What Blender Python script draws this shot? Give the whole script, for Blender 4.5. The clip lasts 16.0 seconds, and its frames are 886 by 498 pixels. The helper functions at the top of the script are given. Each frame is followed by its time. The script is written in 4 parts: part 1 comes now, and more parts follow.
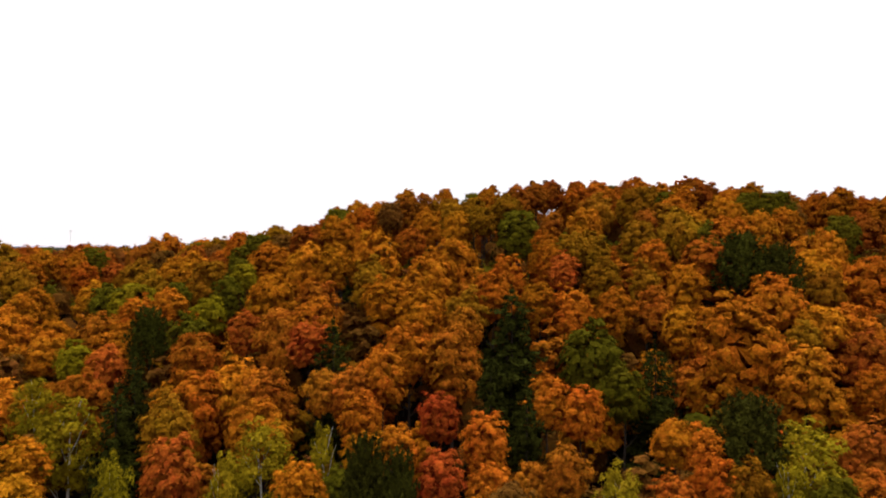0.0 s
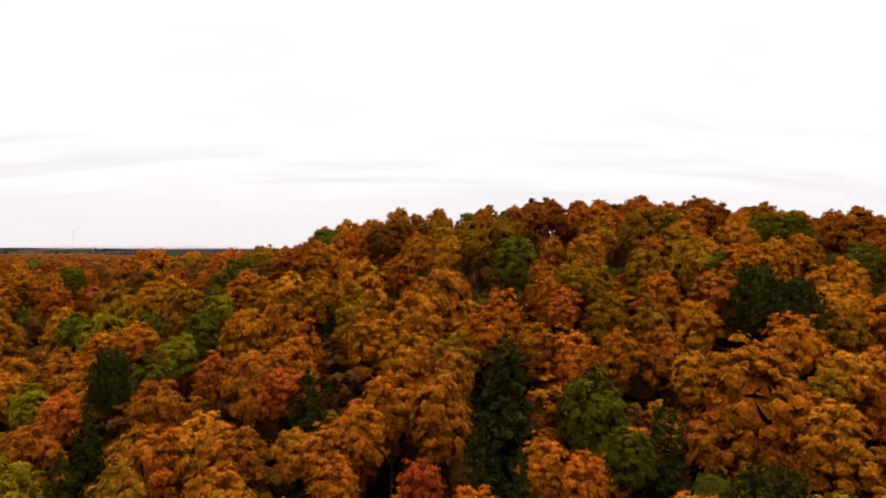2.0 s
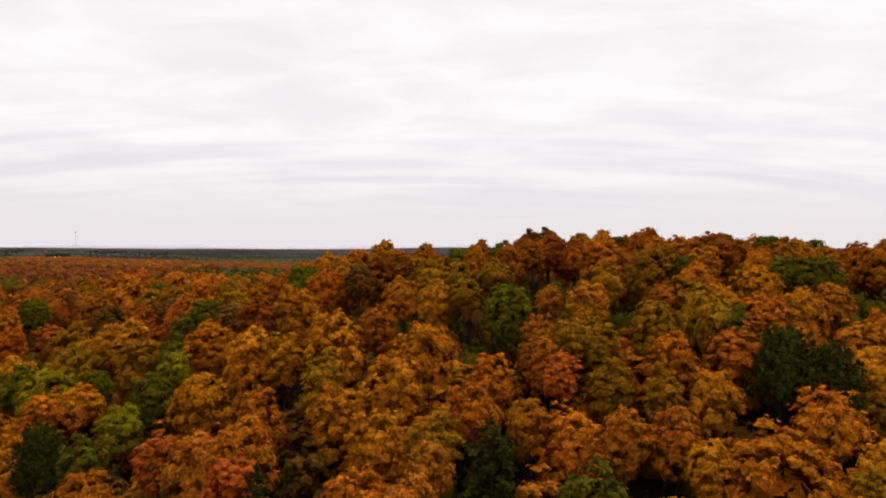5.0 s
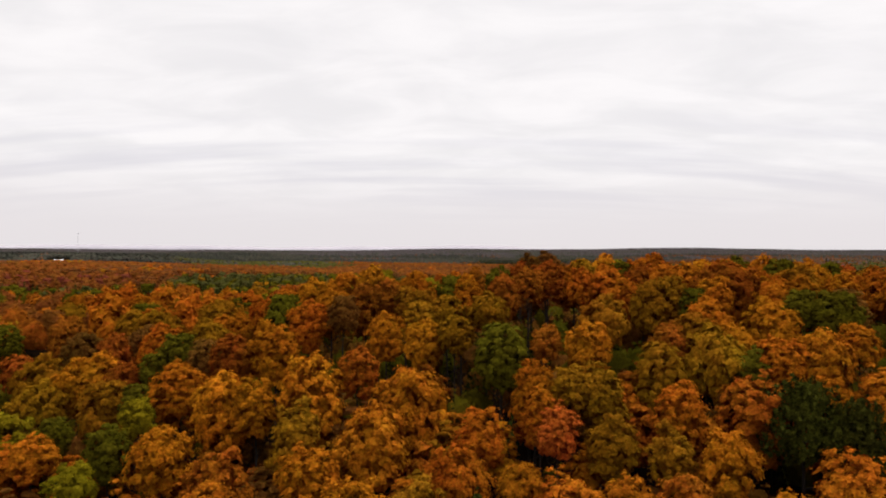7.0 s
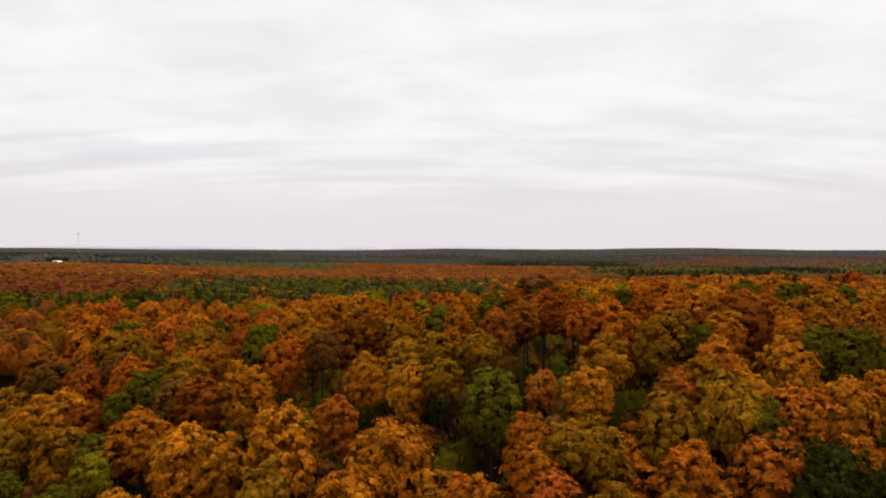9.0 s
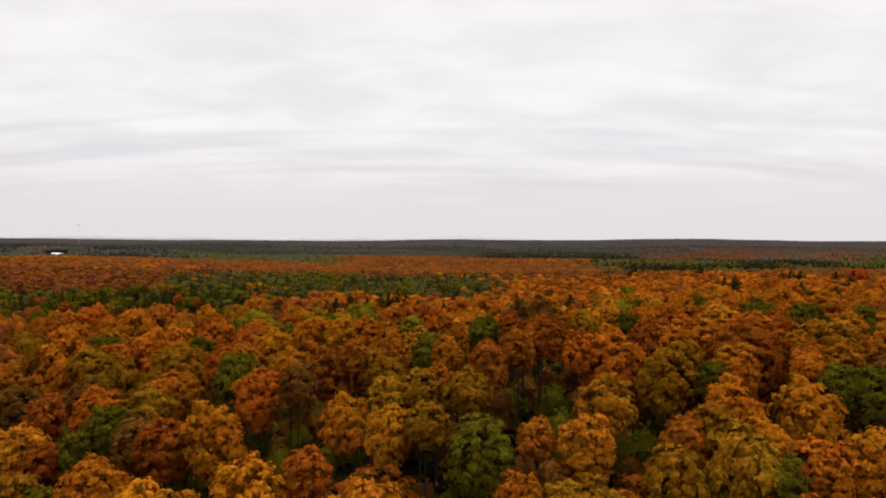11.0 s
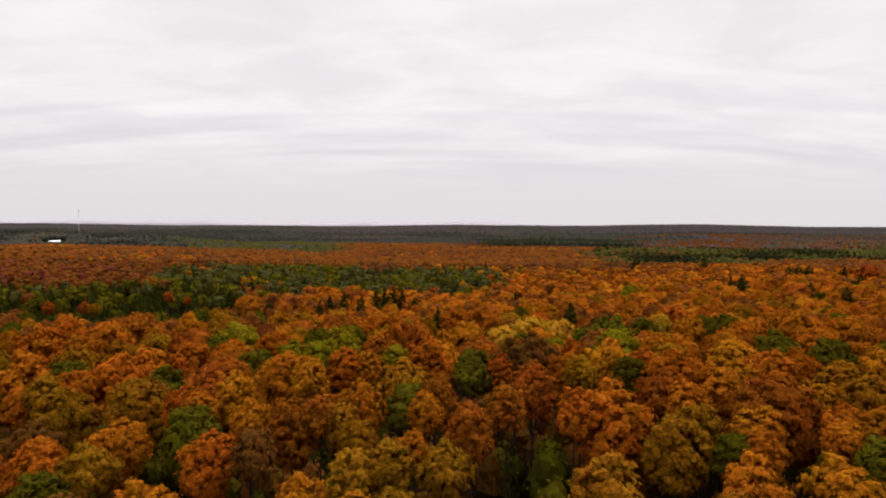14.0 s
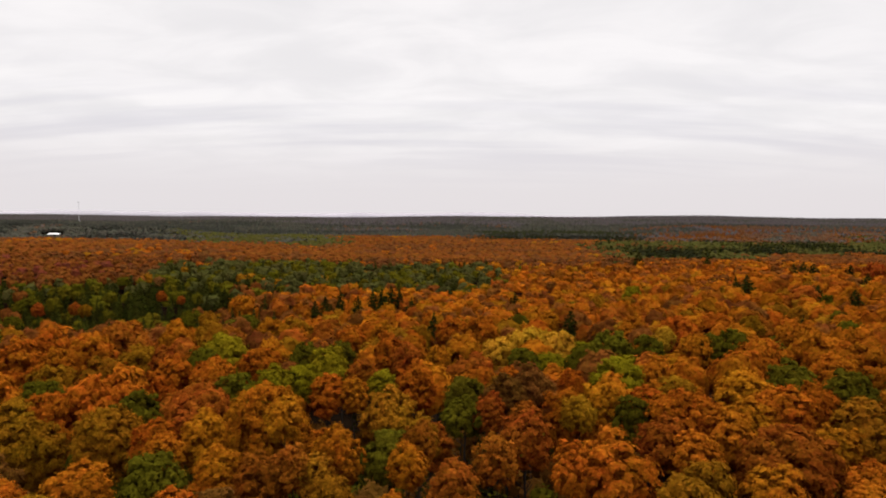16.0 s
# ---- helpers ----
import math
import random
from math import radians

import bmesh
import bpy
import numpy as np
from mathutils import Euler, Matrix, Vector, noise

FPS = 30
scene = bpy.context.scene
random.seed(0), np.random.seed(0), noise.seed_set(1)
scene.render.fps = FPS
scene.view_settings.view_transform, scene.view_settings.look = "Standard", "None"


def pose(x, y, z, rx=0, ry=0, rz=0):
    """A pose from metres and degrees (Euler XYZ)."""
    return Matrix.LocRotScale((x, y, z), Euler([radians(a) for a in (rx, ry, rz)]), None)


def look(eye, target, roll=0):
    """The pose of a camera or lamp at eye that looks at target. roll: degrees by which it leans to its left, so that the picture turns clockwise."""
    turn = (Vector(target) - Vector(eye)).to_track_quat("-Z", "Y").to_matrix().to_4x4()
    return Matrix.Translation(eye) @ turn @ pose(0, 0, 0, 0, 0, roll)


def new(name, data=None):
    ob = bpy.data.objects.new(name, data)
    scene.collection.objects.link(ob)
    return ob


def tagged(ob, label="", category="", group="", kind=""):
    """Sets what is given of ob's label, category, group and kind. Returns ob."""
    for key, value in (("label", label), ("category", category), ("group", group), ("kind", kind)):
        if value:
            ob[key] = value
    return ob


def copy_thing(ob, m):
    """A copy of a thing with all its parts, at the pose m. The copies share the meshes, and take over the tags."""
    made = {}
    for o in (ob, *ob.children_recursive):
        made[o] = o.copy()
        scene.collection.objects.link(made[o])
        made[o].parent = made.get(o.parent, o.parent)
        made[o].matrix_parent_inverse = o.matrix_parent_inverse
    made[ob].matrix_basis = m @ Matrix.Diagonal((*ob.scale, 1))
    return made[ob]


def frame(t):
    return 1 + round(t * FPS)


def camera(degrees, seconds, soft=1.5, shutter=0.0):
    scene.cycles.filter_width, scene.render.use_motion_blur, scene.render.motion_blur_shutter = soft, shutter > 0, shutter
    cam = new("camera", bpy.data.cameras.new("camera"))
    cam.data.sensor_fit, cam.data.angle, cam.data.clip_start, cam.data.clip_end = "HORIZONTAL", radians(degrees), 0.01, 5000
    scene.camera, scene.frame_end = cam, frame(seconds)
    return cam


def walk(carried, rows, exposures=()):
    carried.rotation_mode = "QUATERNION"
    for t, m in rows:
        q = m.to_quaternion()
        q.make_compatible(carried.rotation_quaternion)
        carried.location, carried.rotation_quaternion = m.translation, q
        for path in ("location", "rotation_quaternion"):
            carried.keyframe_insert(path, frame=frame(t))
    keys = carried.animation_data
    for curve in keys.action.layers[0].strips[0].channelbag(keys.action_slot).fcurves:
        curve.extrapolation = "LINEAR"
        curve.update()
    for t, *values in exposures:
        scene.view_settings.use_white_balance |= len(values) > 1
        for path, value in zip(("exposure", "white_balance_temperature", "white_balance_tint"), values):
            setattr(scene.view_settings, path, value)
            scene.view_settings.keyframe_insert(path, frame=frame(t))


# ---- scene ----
cam = camera(69.3, 16.0, soft=2.0)
METRES, EYE, TILT, LEAN, TURN = 80.0, 30.0, 0.0, 0.0, 0.0
ROWS = [
    (0.0, 0.0, 0.0, 0.0, -0.0, 0.2, -0.0),
    (0.5, 0.0063, 0.0251, 0.0159, 0.06, 0.21, -0.01),
    (1.0, 0.0126, 0.0507, 0.032, 0.13, 0.22, -0.03),
    (1.5, 0.0191, 0.0766, 0.0482, 0.21, 0.22, -0.05),
    (2.0, 0.0256, 0.102, 0.0644, 0.27, 0.18, -0.06),
    (2.5, 0.0318, 0.1277, 0.0803, 0.33, 0.19, -0.08),
    (3.0, 0.0382, 0.1533, 0.0963, 0.4, 0.16, -0.07),
    (3.5, 0.0441, 0.1789, 0.1127, 0.44, 0.14, -0.08),
    (4.0, 0.0504, 0.2043, 0.1292, 0.5, 0.11, -0.11),
    (6.5, 0.0831, 0.3312, 0.2094, 0.81, 0.15, -0.22),
    (7.0, 0.0897, 0.3564, 0.2248, 0.89, 0.16, -0.23),
    (7.5, 0.0955, 0.3819, 0.2408, 0.91, 0.14, -0.26),
    (8.0, 0.1015, 0.4071, 0.2568, 0.96, 0.13, -0.27),
    (8.5, 0.1078, 0.4329, 0.2722, 0.99, 0.13, -0.26),
    (9.0, 0.1138, 0.4583, 0.288, 1.03, 0.09, -0.28),
    (11.5, 0.1449, 0.5922, 0.3691, 1.21, -1.08, -0.33),
    (12.0, 0.1509, 0.6188, 0.385, 1.24, -1.32, -0.35),
    (12.5, 0.1568, 0.6458, 0.4012, 1.27, -1.54, -0.38),
    (13.0, 0.1627, 0.6727, 0.4173, 1.31, -1.76, -0.38),
    (13.5, 0.1688, 0.6991, 0.4337, 1.35, -1.98, -0.4),
    (14.0, 0.1748, 0.7263, 0.4498, 1.38, -2.22, -0.38),
    (14.5, 0.1811, 0.7532, 0.4664, 1.42, -2.45, -0.36),
    (15.0, 0.1871, 0.7808, 0.4819, 1.46, -2.65, -0.41),
    (15.5, 0.1934, 0.8073, 0.4981, 1.52, -2.84, -0.41),
    (16.0, 0.1994, 0.8342, 0.5139, 1.54, -3.08, -0.41),
]
EXPOSURES = [(0.0, 0.33), (1.0, 0.27), (2.0, 0.14), (3.5, 0.03), (7.0, -0.07), (9.0, -0.08), (12.0, -0.12), (14.0, -0.13), (16.0, -0.1)]
walk(cam, [(t, pose(0, 0, EYE, TILT, LEAN, TURN) @ pose(METRES * x, METRES * y, METRES * z, 90 + pitch, roll, yaw)) for t, x, y, z, yaw, pitch, roll in ROWS], EXPOSURES)


# ---- world, light ----
def link(nt, a, b):
    nt.links.new(a, b)


def math_node(nt, op, a, b=None, clamp=False):
    n = nt.nodes.new("ShaderNodeMath")
    n.operation, n.use_clamp = op, clamp
    for i, v in enumerate((a, b)):
        if v is None:
            continue
        if isinstance(v, (int, float)):
            n.inputs[i].default_value = v
        else:
            nt.links.new(v, n.inputs[i])
    return n.outputs[0]


def mix_col(nt, fac, a, b, blend="MIX"):
    n = nt.nodes.new("ShaderNodeMix")
    n.data_type, n.blend_type = "RGBA", blend
    for i, v in ((0, fac), (6, a), (7, b)):
        if isinstance(v, (int, float)):
            n.inputs[i].default_value = v
        elif isinstance(v, tuple):
            n.inputs[i].default_value = (*v, 1)
        else:
            nt.links.new(v, n.inputs[i])
    return n.outputs[2]


SUN_EL, SUN_ROT = radians(60), radians(28)
world = bpy.data.worlds.new("overcast_sky")
scene.world = world
world.use_nodes = True
nt = world.node_tree
nt.nodes.clear()
sky = nt.nodes.new("ShaderNodeTexSky")
sky.sky_type, sky.sun_disc, sky.sun_elevation, sky.sun_rotation = "NISHITA", False, SUN_EL, SUN_ROT
coord = nt.nodes.new("ShaderNodeTexCoord")
split = nt.nodes.new("ShaderNodeSeparateXYZ")
link(nt, coord.outputs["Generated"], split.inputs[0])
up = math_node(nt, "MAXIMUM", split.outputs[2], 0.0)
lift = math_node(nt, "ADD", up, 0.16)
flat = nt.nodes.new("ShaderNodeCombineXYZ")
link(nt, math_node(nt, "DIVIDE", split.outputs[0], lift), flat.inputs[0])
link(nt, math_node(nt, "DIVIDE", split.outputs[1], lift), flat.inputs[1])
# the cloud deck, seen from below: broad banks and finer streaks that run across
bank = nt.nodes.new("ShaderNodeMapping")
bank.inputs["Location"].default_value = (3.1, 0.7, 0)
bank.inputs["Scale"].default_value = (1.5, 2.4, 1)
bank.inputs["Rotation"].default_value = (0, 0, radians(8))
link(nt, flat.outputs[0], bank.inputs[0])
n1 = nt.nodes.new("ShaderNodeTexNoise")
n1.inputs["Scale"].default_value, n1.inputs["Detail"].default_value, n1.inputs["Roughness"].default_value = 1.15, 6, 0.54
n1.inputs["Distortion"].default_value = 0.5
link(nt, bank.outputs[0], n1.inputs["Vector"])
ramp = nt.nodes.new("ShaderNodeMapRange")
ramp.inputs[1].default_value, ramp.inputs[2].default_value = 0.30, 0.70
ramp.interpolation_type = "SMOOTHSTEP"
link(nt, n1.outputs[0], ramp.inputs[0])
cloud = mix_col(nt, ramp.outputs[0], (0.85, 0.825, 0.835), (0.97, 0.937, 0.94))
# long lavender-grey bars low in the sky
bars = nt.nodes.new("ShaderNodeMapping")
bars.inputs["Location"].default_value = (1.3, 2.2, 0)
bars.inputs["Scale"].default_value = (0.45, 3.0, 1)
bars.inputs["Rotation"].default_value = (0, 0, radians(-4))
link(nt, flat.outputs[0], bars.inputs[0])
n2 = nt.nodes.new("ShaderNodeTexNoise")
n2.inputs["Scale"].default_value, n2.inputs["Detail"].default_value, n2.inputs["Roughness"].default_value = 1.0, 4, 0.5
link(nt, bars.outputs[0], n2.inputs["Vector"])
bar = nt.nodes.new("ShaderNodeMapRange")
bar.inputs[1].default_value, bar.inputs[2].default_value, bar.inputs[4].default_value = 0.42, 0.68, 0.9
bar.interpolation_type = "SMOOTHSTEP"
link(nt, n2.outputs[0], bar.inputs[0])
reach = nt.nodes.new("ShaderNodeMapRange")
reach.inputs[1].default_value, reach.inputs[2].default_value, reach.inputs[3].default_value, reach.inputs[4].default_value = 0.10, 0.24, 1.0, 0.0
reach.interpolation_type = "SMOOTHSTEP"
link(nt, up, reach.inputs[0])
cloud = mix_col(nt, math_node(nt, "MULTIPLY", bar.outputs[0], reach.outputs[0]), cloud, (0.738, 0.716, 0.762))
# evener and a little greyer towards the horizon, brighter overhead
low = nt.nodes.new("ShaderNodeMapRange")
low.inputs[1].default_value, low.inputs[2].default_value = 0.025, 0.15
low.interpolation_type = "SMOOTHSTEP"
link(nt, up, low.inputs[0])
cloud = mix_col(nt, low.outputs[0], (0.785, 0.742, 0.76), cloud)
high = nt.nodes.new("ShaderNodeMapRange")
high.inputs[1].default_value, high.inputs[2].default_value, high.inputs[3].default_value, high.inputs[4].default_value = 0.36, 0.95, 1.0, 3.8
link(nt, up, high.inputs[0])
bright = nt.nodes.new("ShaderNodeVectorMath")
bright.operation = "SCALE"
link(nt, cloud, bright.inputs[0])
link(nt, high.outputs[0], bright.inputs["Scale"])
thin = nt.nodes.new("ShaderNodeVectorMath")
thin.operation = "SCALE"
link(nt, sky.outputs[0], thin.inputs[0])
thin.inputs["Scale"].default_value = 0.1
total = mix_col(nt, 0.97, thin.outputs[0], bright.outputs[0])
back = nt.nodes.new("ShaderNodeBackground")
back.inputs["Strength"].default_value = 1.085
link(nt, total, back.inputs[0])
out = nt.nodes.new("ShaderNodeOutputWorld")
link(nt, back.outputs[0], out.inputs[0])

sun_data = bpy.data.lights.new("sun", "SUN")
sun_data.energy, sun_data.angle, sun_data.color = 2.6, radians(25), (1.0, 0.94, 0.86)
sun = new("sun", sun_data)
sun.matrix_world = look((math.sin(SUN_ROT) * math.cos(SUN_EL) * 900, math.cos(SUN_ROT) * math.cos(SUN_EL) * 900, math.sin(SUN_EL) * 900), (0, 0, 0))


# ---- materials ----
# the greys and muted far tones have the haze of distance mixed into them
PALETTE = {
    "orange": (0.1949, 0.05124, 0.003528), "rust": (0.1512, 0.03948, 0.004032), "gold": (0.205, 0.0655, 0.0036), "red": (0.198, 0.040, 0.0055),
    "olive": (0.140, 0.0575, 0.0034), "green": (0.0475, 0.0385, 0.0026), "brown": (0.0756, 0.03024, 0.00504), "birch": (0.135, 0.094, 0.0040),
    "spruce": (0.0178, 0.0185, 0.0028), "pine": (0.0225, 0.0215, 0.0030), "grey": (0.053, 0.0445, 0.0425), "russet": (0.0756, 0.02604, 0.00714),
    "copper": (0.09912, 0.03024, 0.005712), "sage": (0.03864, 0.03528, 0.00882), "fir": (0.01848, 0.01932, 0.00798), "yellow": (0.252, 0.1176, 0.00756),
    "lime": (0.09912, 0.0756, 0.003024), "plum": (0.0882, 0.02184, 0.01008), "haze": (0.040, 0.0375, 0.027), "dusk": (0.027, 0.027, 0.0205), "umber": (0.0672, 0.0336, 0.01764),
    "amber": (0.220, 0.0595, 0.0040), "honey": (0.238, 0.079, 0.0040), "tawny": (0.182, 0.049, 0.0042),
}


def leaf_material(name, colour=None, glow=0.3, grainy=1.0):
    """Foliage. With no colour it takes each tree's own, kept in the mesh as 'tint'."""
    mat = bpy.data.materials.new(name)
    mat.use_nodes = True
    nt = mat.node_tree
    nt.nodes.clear()
    info = nt.nodes.new("ShaderNodeObjectInfo")
    geo = nt.nodes.new("ShaderNodeNewGeometry")
    if colour is None:
        att = nt.nodes.new("ShaderNodeAttribute")
        att.attribute_name = "tint"
        base = att.outputs["Color"]
    else:
        hue = nt.nodes.new("ShaderNodeHueSaturation")
        hue.inputs["Color"].default_value = (*colour, 1)
        link(nt, math_node(nt, "MULTIPLY_ADD", info.outputs["Random"], 0.014), hue.inputs["Hue"])
        hue.inputs["Hue"].links[0].from_node.inputs[2].default_value = 0.493
        wob = math_node(nt, "FRACT", math_node(nt, "MULTIPLY", info.outputs["Random"], 17.3))
        val = math_node(nt, "MULTIPLY_ADD", wob, 0.4)
        val.node.inputs[2].default_value = 0.8
        link(nt, val, hue.inputs["Value"])
        base = hue.outputs[0]
    # one spray of leaves differs from the next, and whole boughs turn earlier than others
    spray = nt.nodes.new("ShaderNodeHueSaturation")
    link(nt, base, spray.inputs["Color"])
    turn = nt.nodes.new("ShaderNodeTexNoise")
    turn.inputs["Scale"].default_value, turn.inputs["Detail"].default_value = 0.22, 2
    link(nt, geo.outputs["Position"], turn.inputs["Vector"])
    s = math_node(nt, "MULTIPLY_ADD", geo.outputs["Random Per Island"], 0.012)
    s.node.inputs[2].default_value = 0.477
    link(nt, math_node(nt, "ADD", s, math_node(nt, "MULTIPLY", turn.outputs[0], 0.034)), spray.inputs["Hue"])
    v = math_node(nt, "MULTIPLY_ADD", math_node(nt, "FRACT", math_node(nt, "MULTIPLY", geo.outputs["Random Per Island"], 31.7)), 0.14)
    v.node.inputs[2].default_value = 0.93
    noise_t = nt.nodes.new("ShaderNodeTexNoise")
    noise_t.inputs["Scale"].default_value, noise_t.inputs["Detail"].default_value = 0.45, 3
    link(nt, geo.outputs["Position"], noise_t.inputs["Vector"])
    bough = nt.nodes.new("ShaderNodeMapRange")
    for i, x in ((1, 0.3), (2, 0.7), (3, 0.7), (4, 1.2)):
        bough.inputs[i].default_value = x
    link(nt, noise_t.outputs[0], bough.inputs[0])
    grain = nt.nodes.new("ShaderNodeTexNoise")
    grain.inputs["Scale"].default_value, grain.inputs["Detail"].default_value, grain.inputs["Roughness"].default_value = 2.4, 3, 0.6
    link(nt, geo.outputs["Position"], grain.inputs["Vector"])
    fleck = nt.nodes.new("ShaderNodeMapRange")
    for i, x in ((1, 0.32), (2, 0.68), (3, 1 - 0.45 * grainy), (4, 1 + 0.4 * grainy)):
        fleck.inputs[i].default_value = x
    link(nt, grain.outputs[0], fleck.inputs[0])
    v = math_node(nt, "MULTIPLY", v, fleck.outputs[0])
    link(nt, math_node(nt, "MULTIPLY", v, bough.outputs[0]), spray.inputs["Value"])
    col = spray.outputs[0]
    bsdf = nt.nodes.new("ShaderNodeBsdfPrincipled")
    bsdf.inputs["Roughness"].default_value = 0.85
    bsdf.inputs["Specular IOR Level"].default_value = 0.0
    link(nt, col, bsdf.inputs["Base Color"])
    through_leaf = nt.nodes.new("ShaderNodeBsdfTranslucent")
    link(nt, col, through_leaf.inputs[0])
    mix = nt.nodes.new("ShaderNodeMixShader")
    mix.inputs[0].default_value = glow
    link(nt, bsdf.outputs[0], mix.inputs[1])
    link(nt, through_leaf.outputs[0], mix.inputs[2])
    o = nt.nodes.new("ShaderNodeOutputMaterial")
    link(nt, mix.outputs[0], o.inputs[0])
    return mat


def rough_material(name, dark, light, scale, detail=6, rough=0.9, bump=0.3, stretch=(1, 1, 1), spec=0.2):
    mat = bpy.data.materials.new(name)
    mat.use_nodes = True
    nt = mat.node_tree
    bsdf = nt.nodes["Principled BSDF"]
    geo = nt.nodes.new("ShaderNodeNewGeometry")
    mp = nt.nodes.new("ShaderNodeMapping")
    mp.inputs["Scale"].default_value = stretch
    link(nt, geo.outputs["Position"], mp.inputs[0])
    fine = nt.nodes.new("ShaderNodeTexNoise")
    fine.inputs["Scale"].default_value, fine.inputs["Detail"].default_value = scale, detail
    link(nt, mp.outputs[0], fine.inputs["Vector"])
    broad = nt.nodes.new("ShaderNodeTexNoise")
    broad.inputs["Scale"].default_value, broad.inputs["Detail"].default_value = scale * 0.07, 3
    link(nt, mp.outputs[0], broad.inputs["Vector"])
    a = mix_col(nt, fine.outputs[0], dark, light)
    link(nt, mix_col(nt, math_node(nt, "MULTIPLY", broad.outputs[0], 0.6), a, dark), bsdf.inputs["Base Color"])
    bsdf.inputs["Roughness"].default_value = rough
    bsdf.inputs["Specular IOR Level"].default_value = spec
    bp = nt.nodes.new("ShaderNodeBump")
    bp.inputs["Strength"].default_value, bp.inputs["Distance"].default_value = bump, 0.1
    link(nt, fine.outputs[0], bp.inputs["Height"])
    link(nt, bp.outputs[0], bsdf.inputs["Normal"])
    return mat


LEAF = {k: leaf_material(k + "_foliage", PALETTE[k], 0.12) for k in ("orange", "rust", "gold", "red", "olive", "green", "brown", "birch", "yellow", "lime")}
LEAF.update({k: leaf_material(k + "_foliage", PALETTE[k], 0.12, 1.3) for k in ("amber", "honey", "tawny")})
LEAF.update({k: leaf_material(k + "_foliage", PALETTE[k], 0.05) for k in ("spruce", "pine")})
WOODS = leaf_material("mixed_foliage", None, 0.03, 0.45)
BARK = rough_material("grey_brown_bark", (0.011, 0.008, 0.006), (0.042, 0.031, 0.024), 6, stretch=(1, 1, 0.2), spec=0.03)
BIRCH_BARK = rough_material("white_birch_bark", (0.12, 0.105, 0.09), (0.62, 0.58, 0.52), 3, stretch=(0.5, 0.5, 2))
# litter darker than real leaves: deep shade between the trees is in its colour
FLOOR = rough_material("shade_dark_litter", (0.003, 0.0022, 0.0015), (0.014, 0.007, 0.003), 0.7, spec=0.0)
METAL = rough_material("galvanised_steel", (0.30, 0.30, 0.31), (0.45, 0.45, 0.46), 2, rough=0.5, bump=0.05)
ROOF = rough_material("white_sheet_metal", (0.72, 0.71, 0.69), (0.84, 0.83, 0.81), 0.5, rough=0.5, bump=0.05)
WALL = rough_material("tan_cladding", (0.26, 0.19, 0.14), (0.38, 0.29, 0.22), 0.5, rough=0.7, bump=0.05)
# the far range's pale lavender is aerial haze, set as its base colour
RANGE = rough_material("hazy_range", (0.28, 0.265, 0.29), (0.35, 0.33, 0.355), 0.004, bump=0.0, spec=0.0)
DARK = rough_material("dark_opening", (0.02, 0.02, 0.022), (0.05, 0.05, 0.055), 1.0, rough=0.4, bump=0.02)


# ---- the lie of the land ----
def ease(a, b, v):
    t = np.clip((v - a) / (b - a), 0, 1)
    return t * t * (3 - 2 * t)


def canopy(x, y):
    """Height of the treetops: a slope up to a ridge, gentler to the west, then wooded lowland that rises to far hills."""
    ridge = 32.0 + 13.6 * ease(-75, 25, x)
    slope = 5.0 + (ridge - 5.0) * ease(40, 153, y)
    slope = slope - 5.0 * ease(-55, -85, x) * np.exp(-((y - 138) / 20) ** 2)
    east = ease(-80, 0, x)
    top = slope - np.minimum(np.maximum(y - 185, 0) * 0.10, 12) * east
    edge = 270 + 50 * ease(-110, 0, x) + 110 * ease(60, 200, x)
    drop = ease(edge, edge + 150 + 40 * east + 120 * ease(60, 200, x), y)
    roll = 2.2 * np.sin(x / 173 + 1.3) * np.sin(y / 211) + 1.6 * np.sin(x / 97 + y / 143)
    hills = 38 * ease(2100, 4700, y) + ease(3300, 4700, y) * (5 * np.sin(x / 610 + 0.4) + 3 * np.sin(x / 233 + 2.0) + 15 * np.exp(-((x - 1850) / 480) ** 2) + x / 260)
    swell = ease(600, 1000, y) * (1.8 * np.sin(y / 96 + 1.1 * np.sin(x / 260)) + 1.4 * np.sin(y / 171 + x / 420 + 1.0) + 1.0 * np.sin(x / 120 + y / 300))
    low = 13.0 + 9.0 * ease(430, 720, y) + roll * (1 - 0.5 * ease(500, 800, y)) + hills + swell
    # rises in the lowland: one to the west, higher ground behind it, a shoulder and a long bank to the east
    low = low + 13.0 * np.exp(-((x + 680) / 280) ** 2 - ((y - 1020) / 230) ** 2) + 7.0 * np.exp(-((x - 280) / 140) ** 2 - ((y - 620) / 170) ** 2)
    low = low + 16.0 * ease(1180, 1480, y) * ease(-520, -800, x) * (1 - ease(2200, 3600, y)) + 12.0 * ease(600, 950, x) * ease(1250, 1750, y) * (1 - ease(2500, 4000, y))
    # hollows behind the crest, and a dip towards the vale
    top = top - 6.0 * np.exp(-((x - 26) / 20) ** 2 - ((y - 226) / 32) ** 2)
    top = top - 6.5 * np.exp(-((x - 4) / 16) ** 2 - ((y - 174) / 13) ** 2)
    top = top - 4.0 * np.exp(-((x + 20) / 50) ** 2 - ((y - 375) / 50) ** 2)
    top = top - 4.0 * np.exp(-((x + 62) / 22) ** 2 - ((y - 130) / 26) ** 2)
    return top * (1 - drop) + low * drop


TREE = 19.0


def ground(x, y):
    return canopy(x, y) - TREE


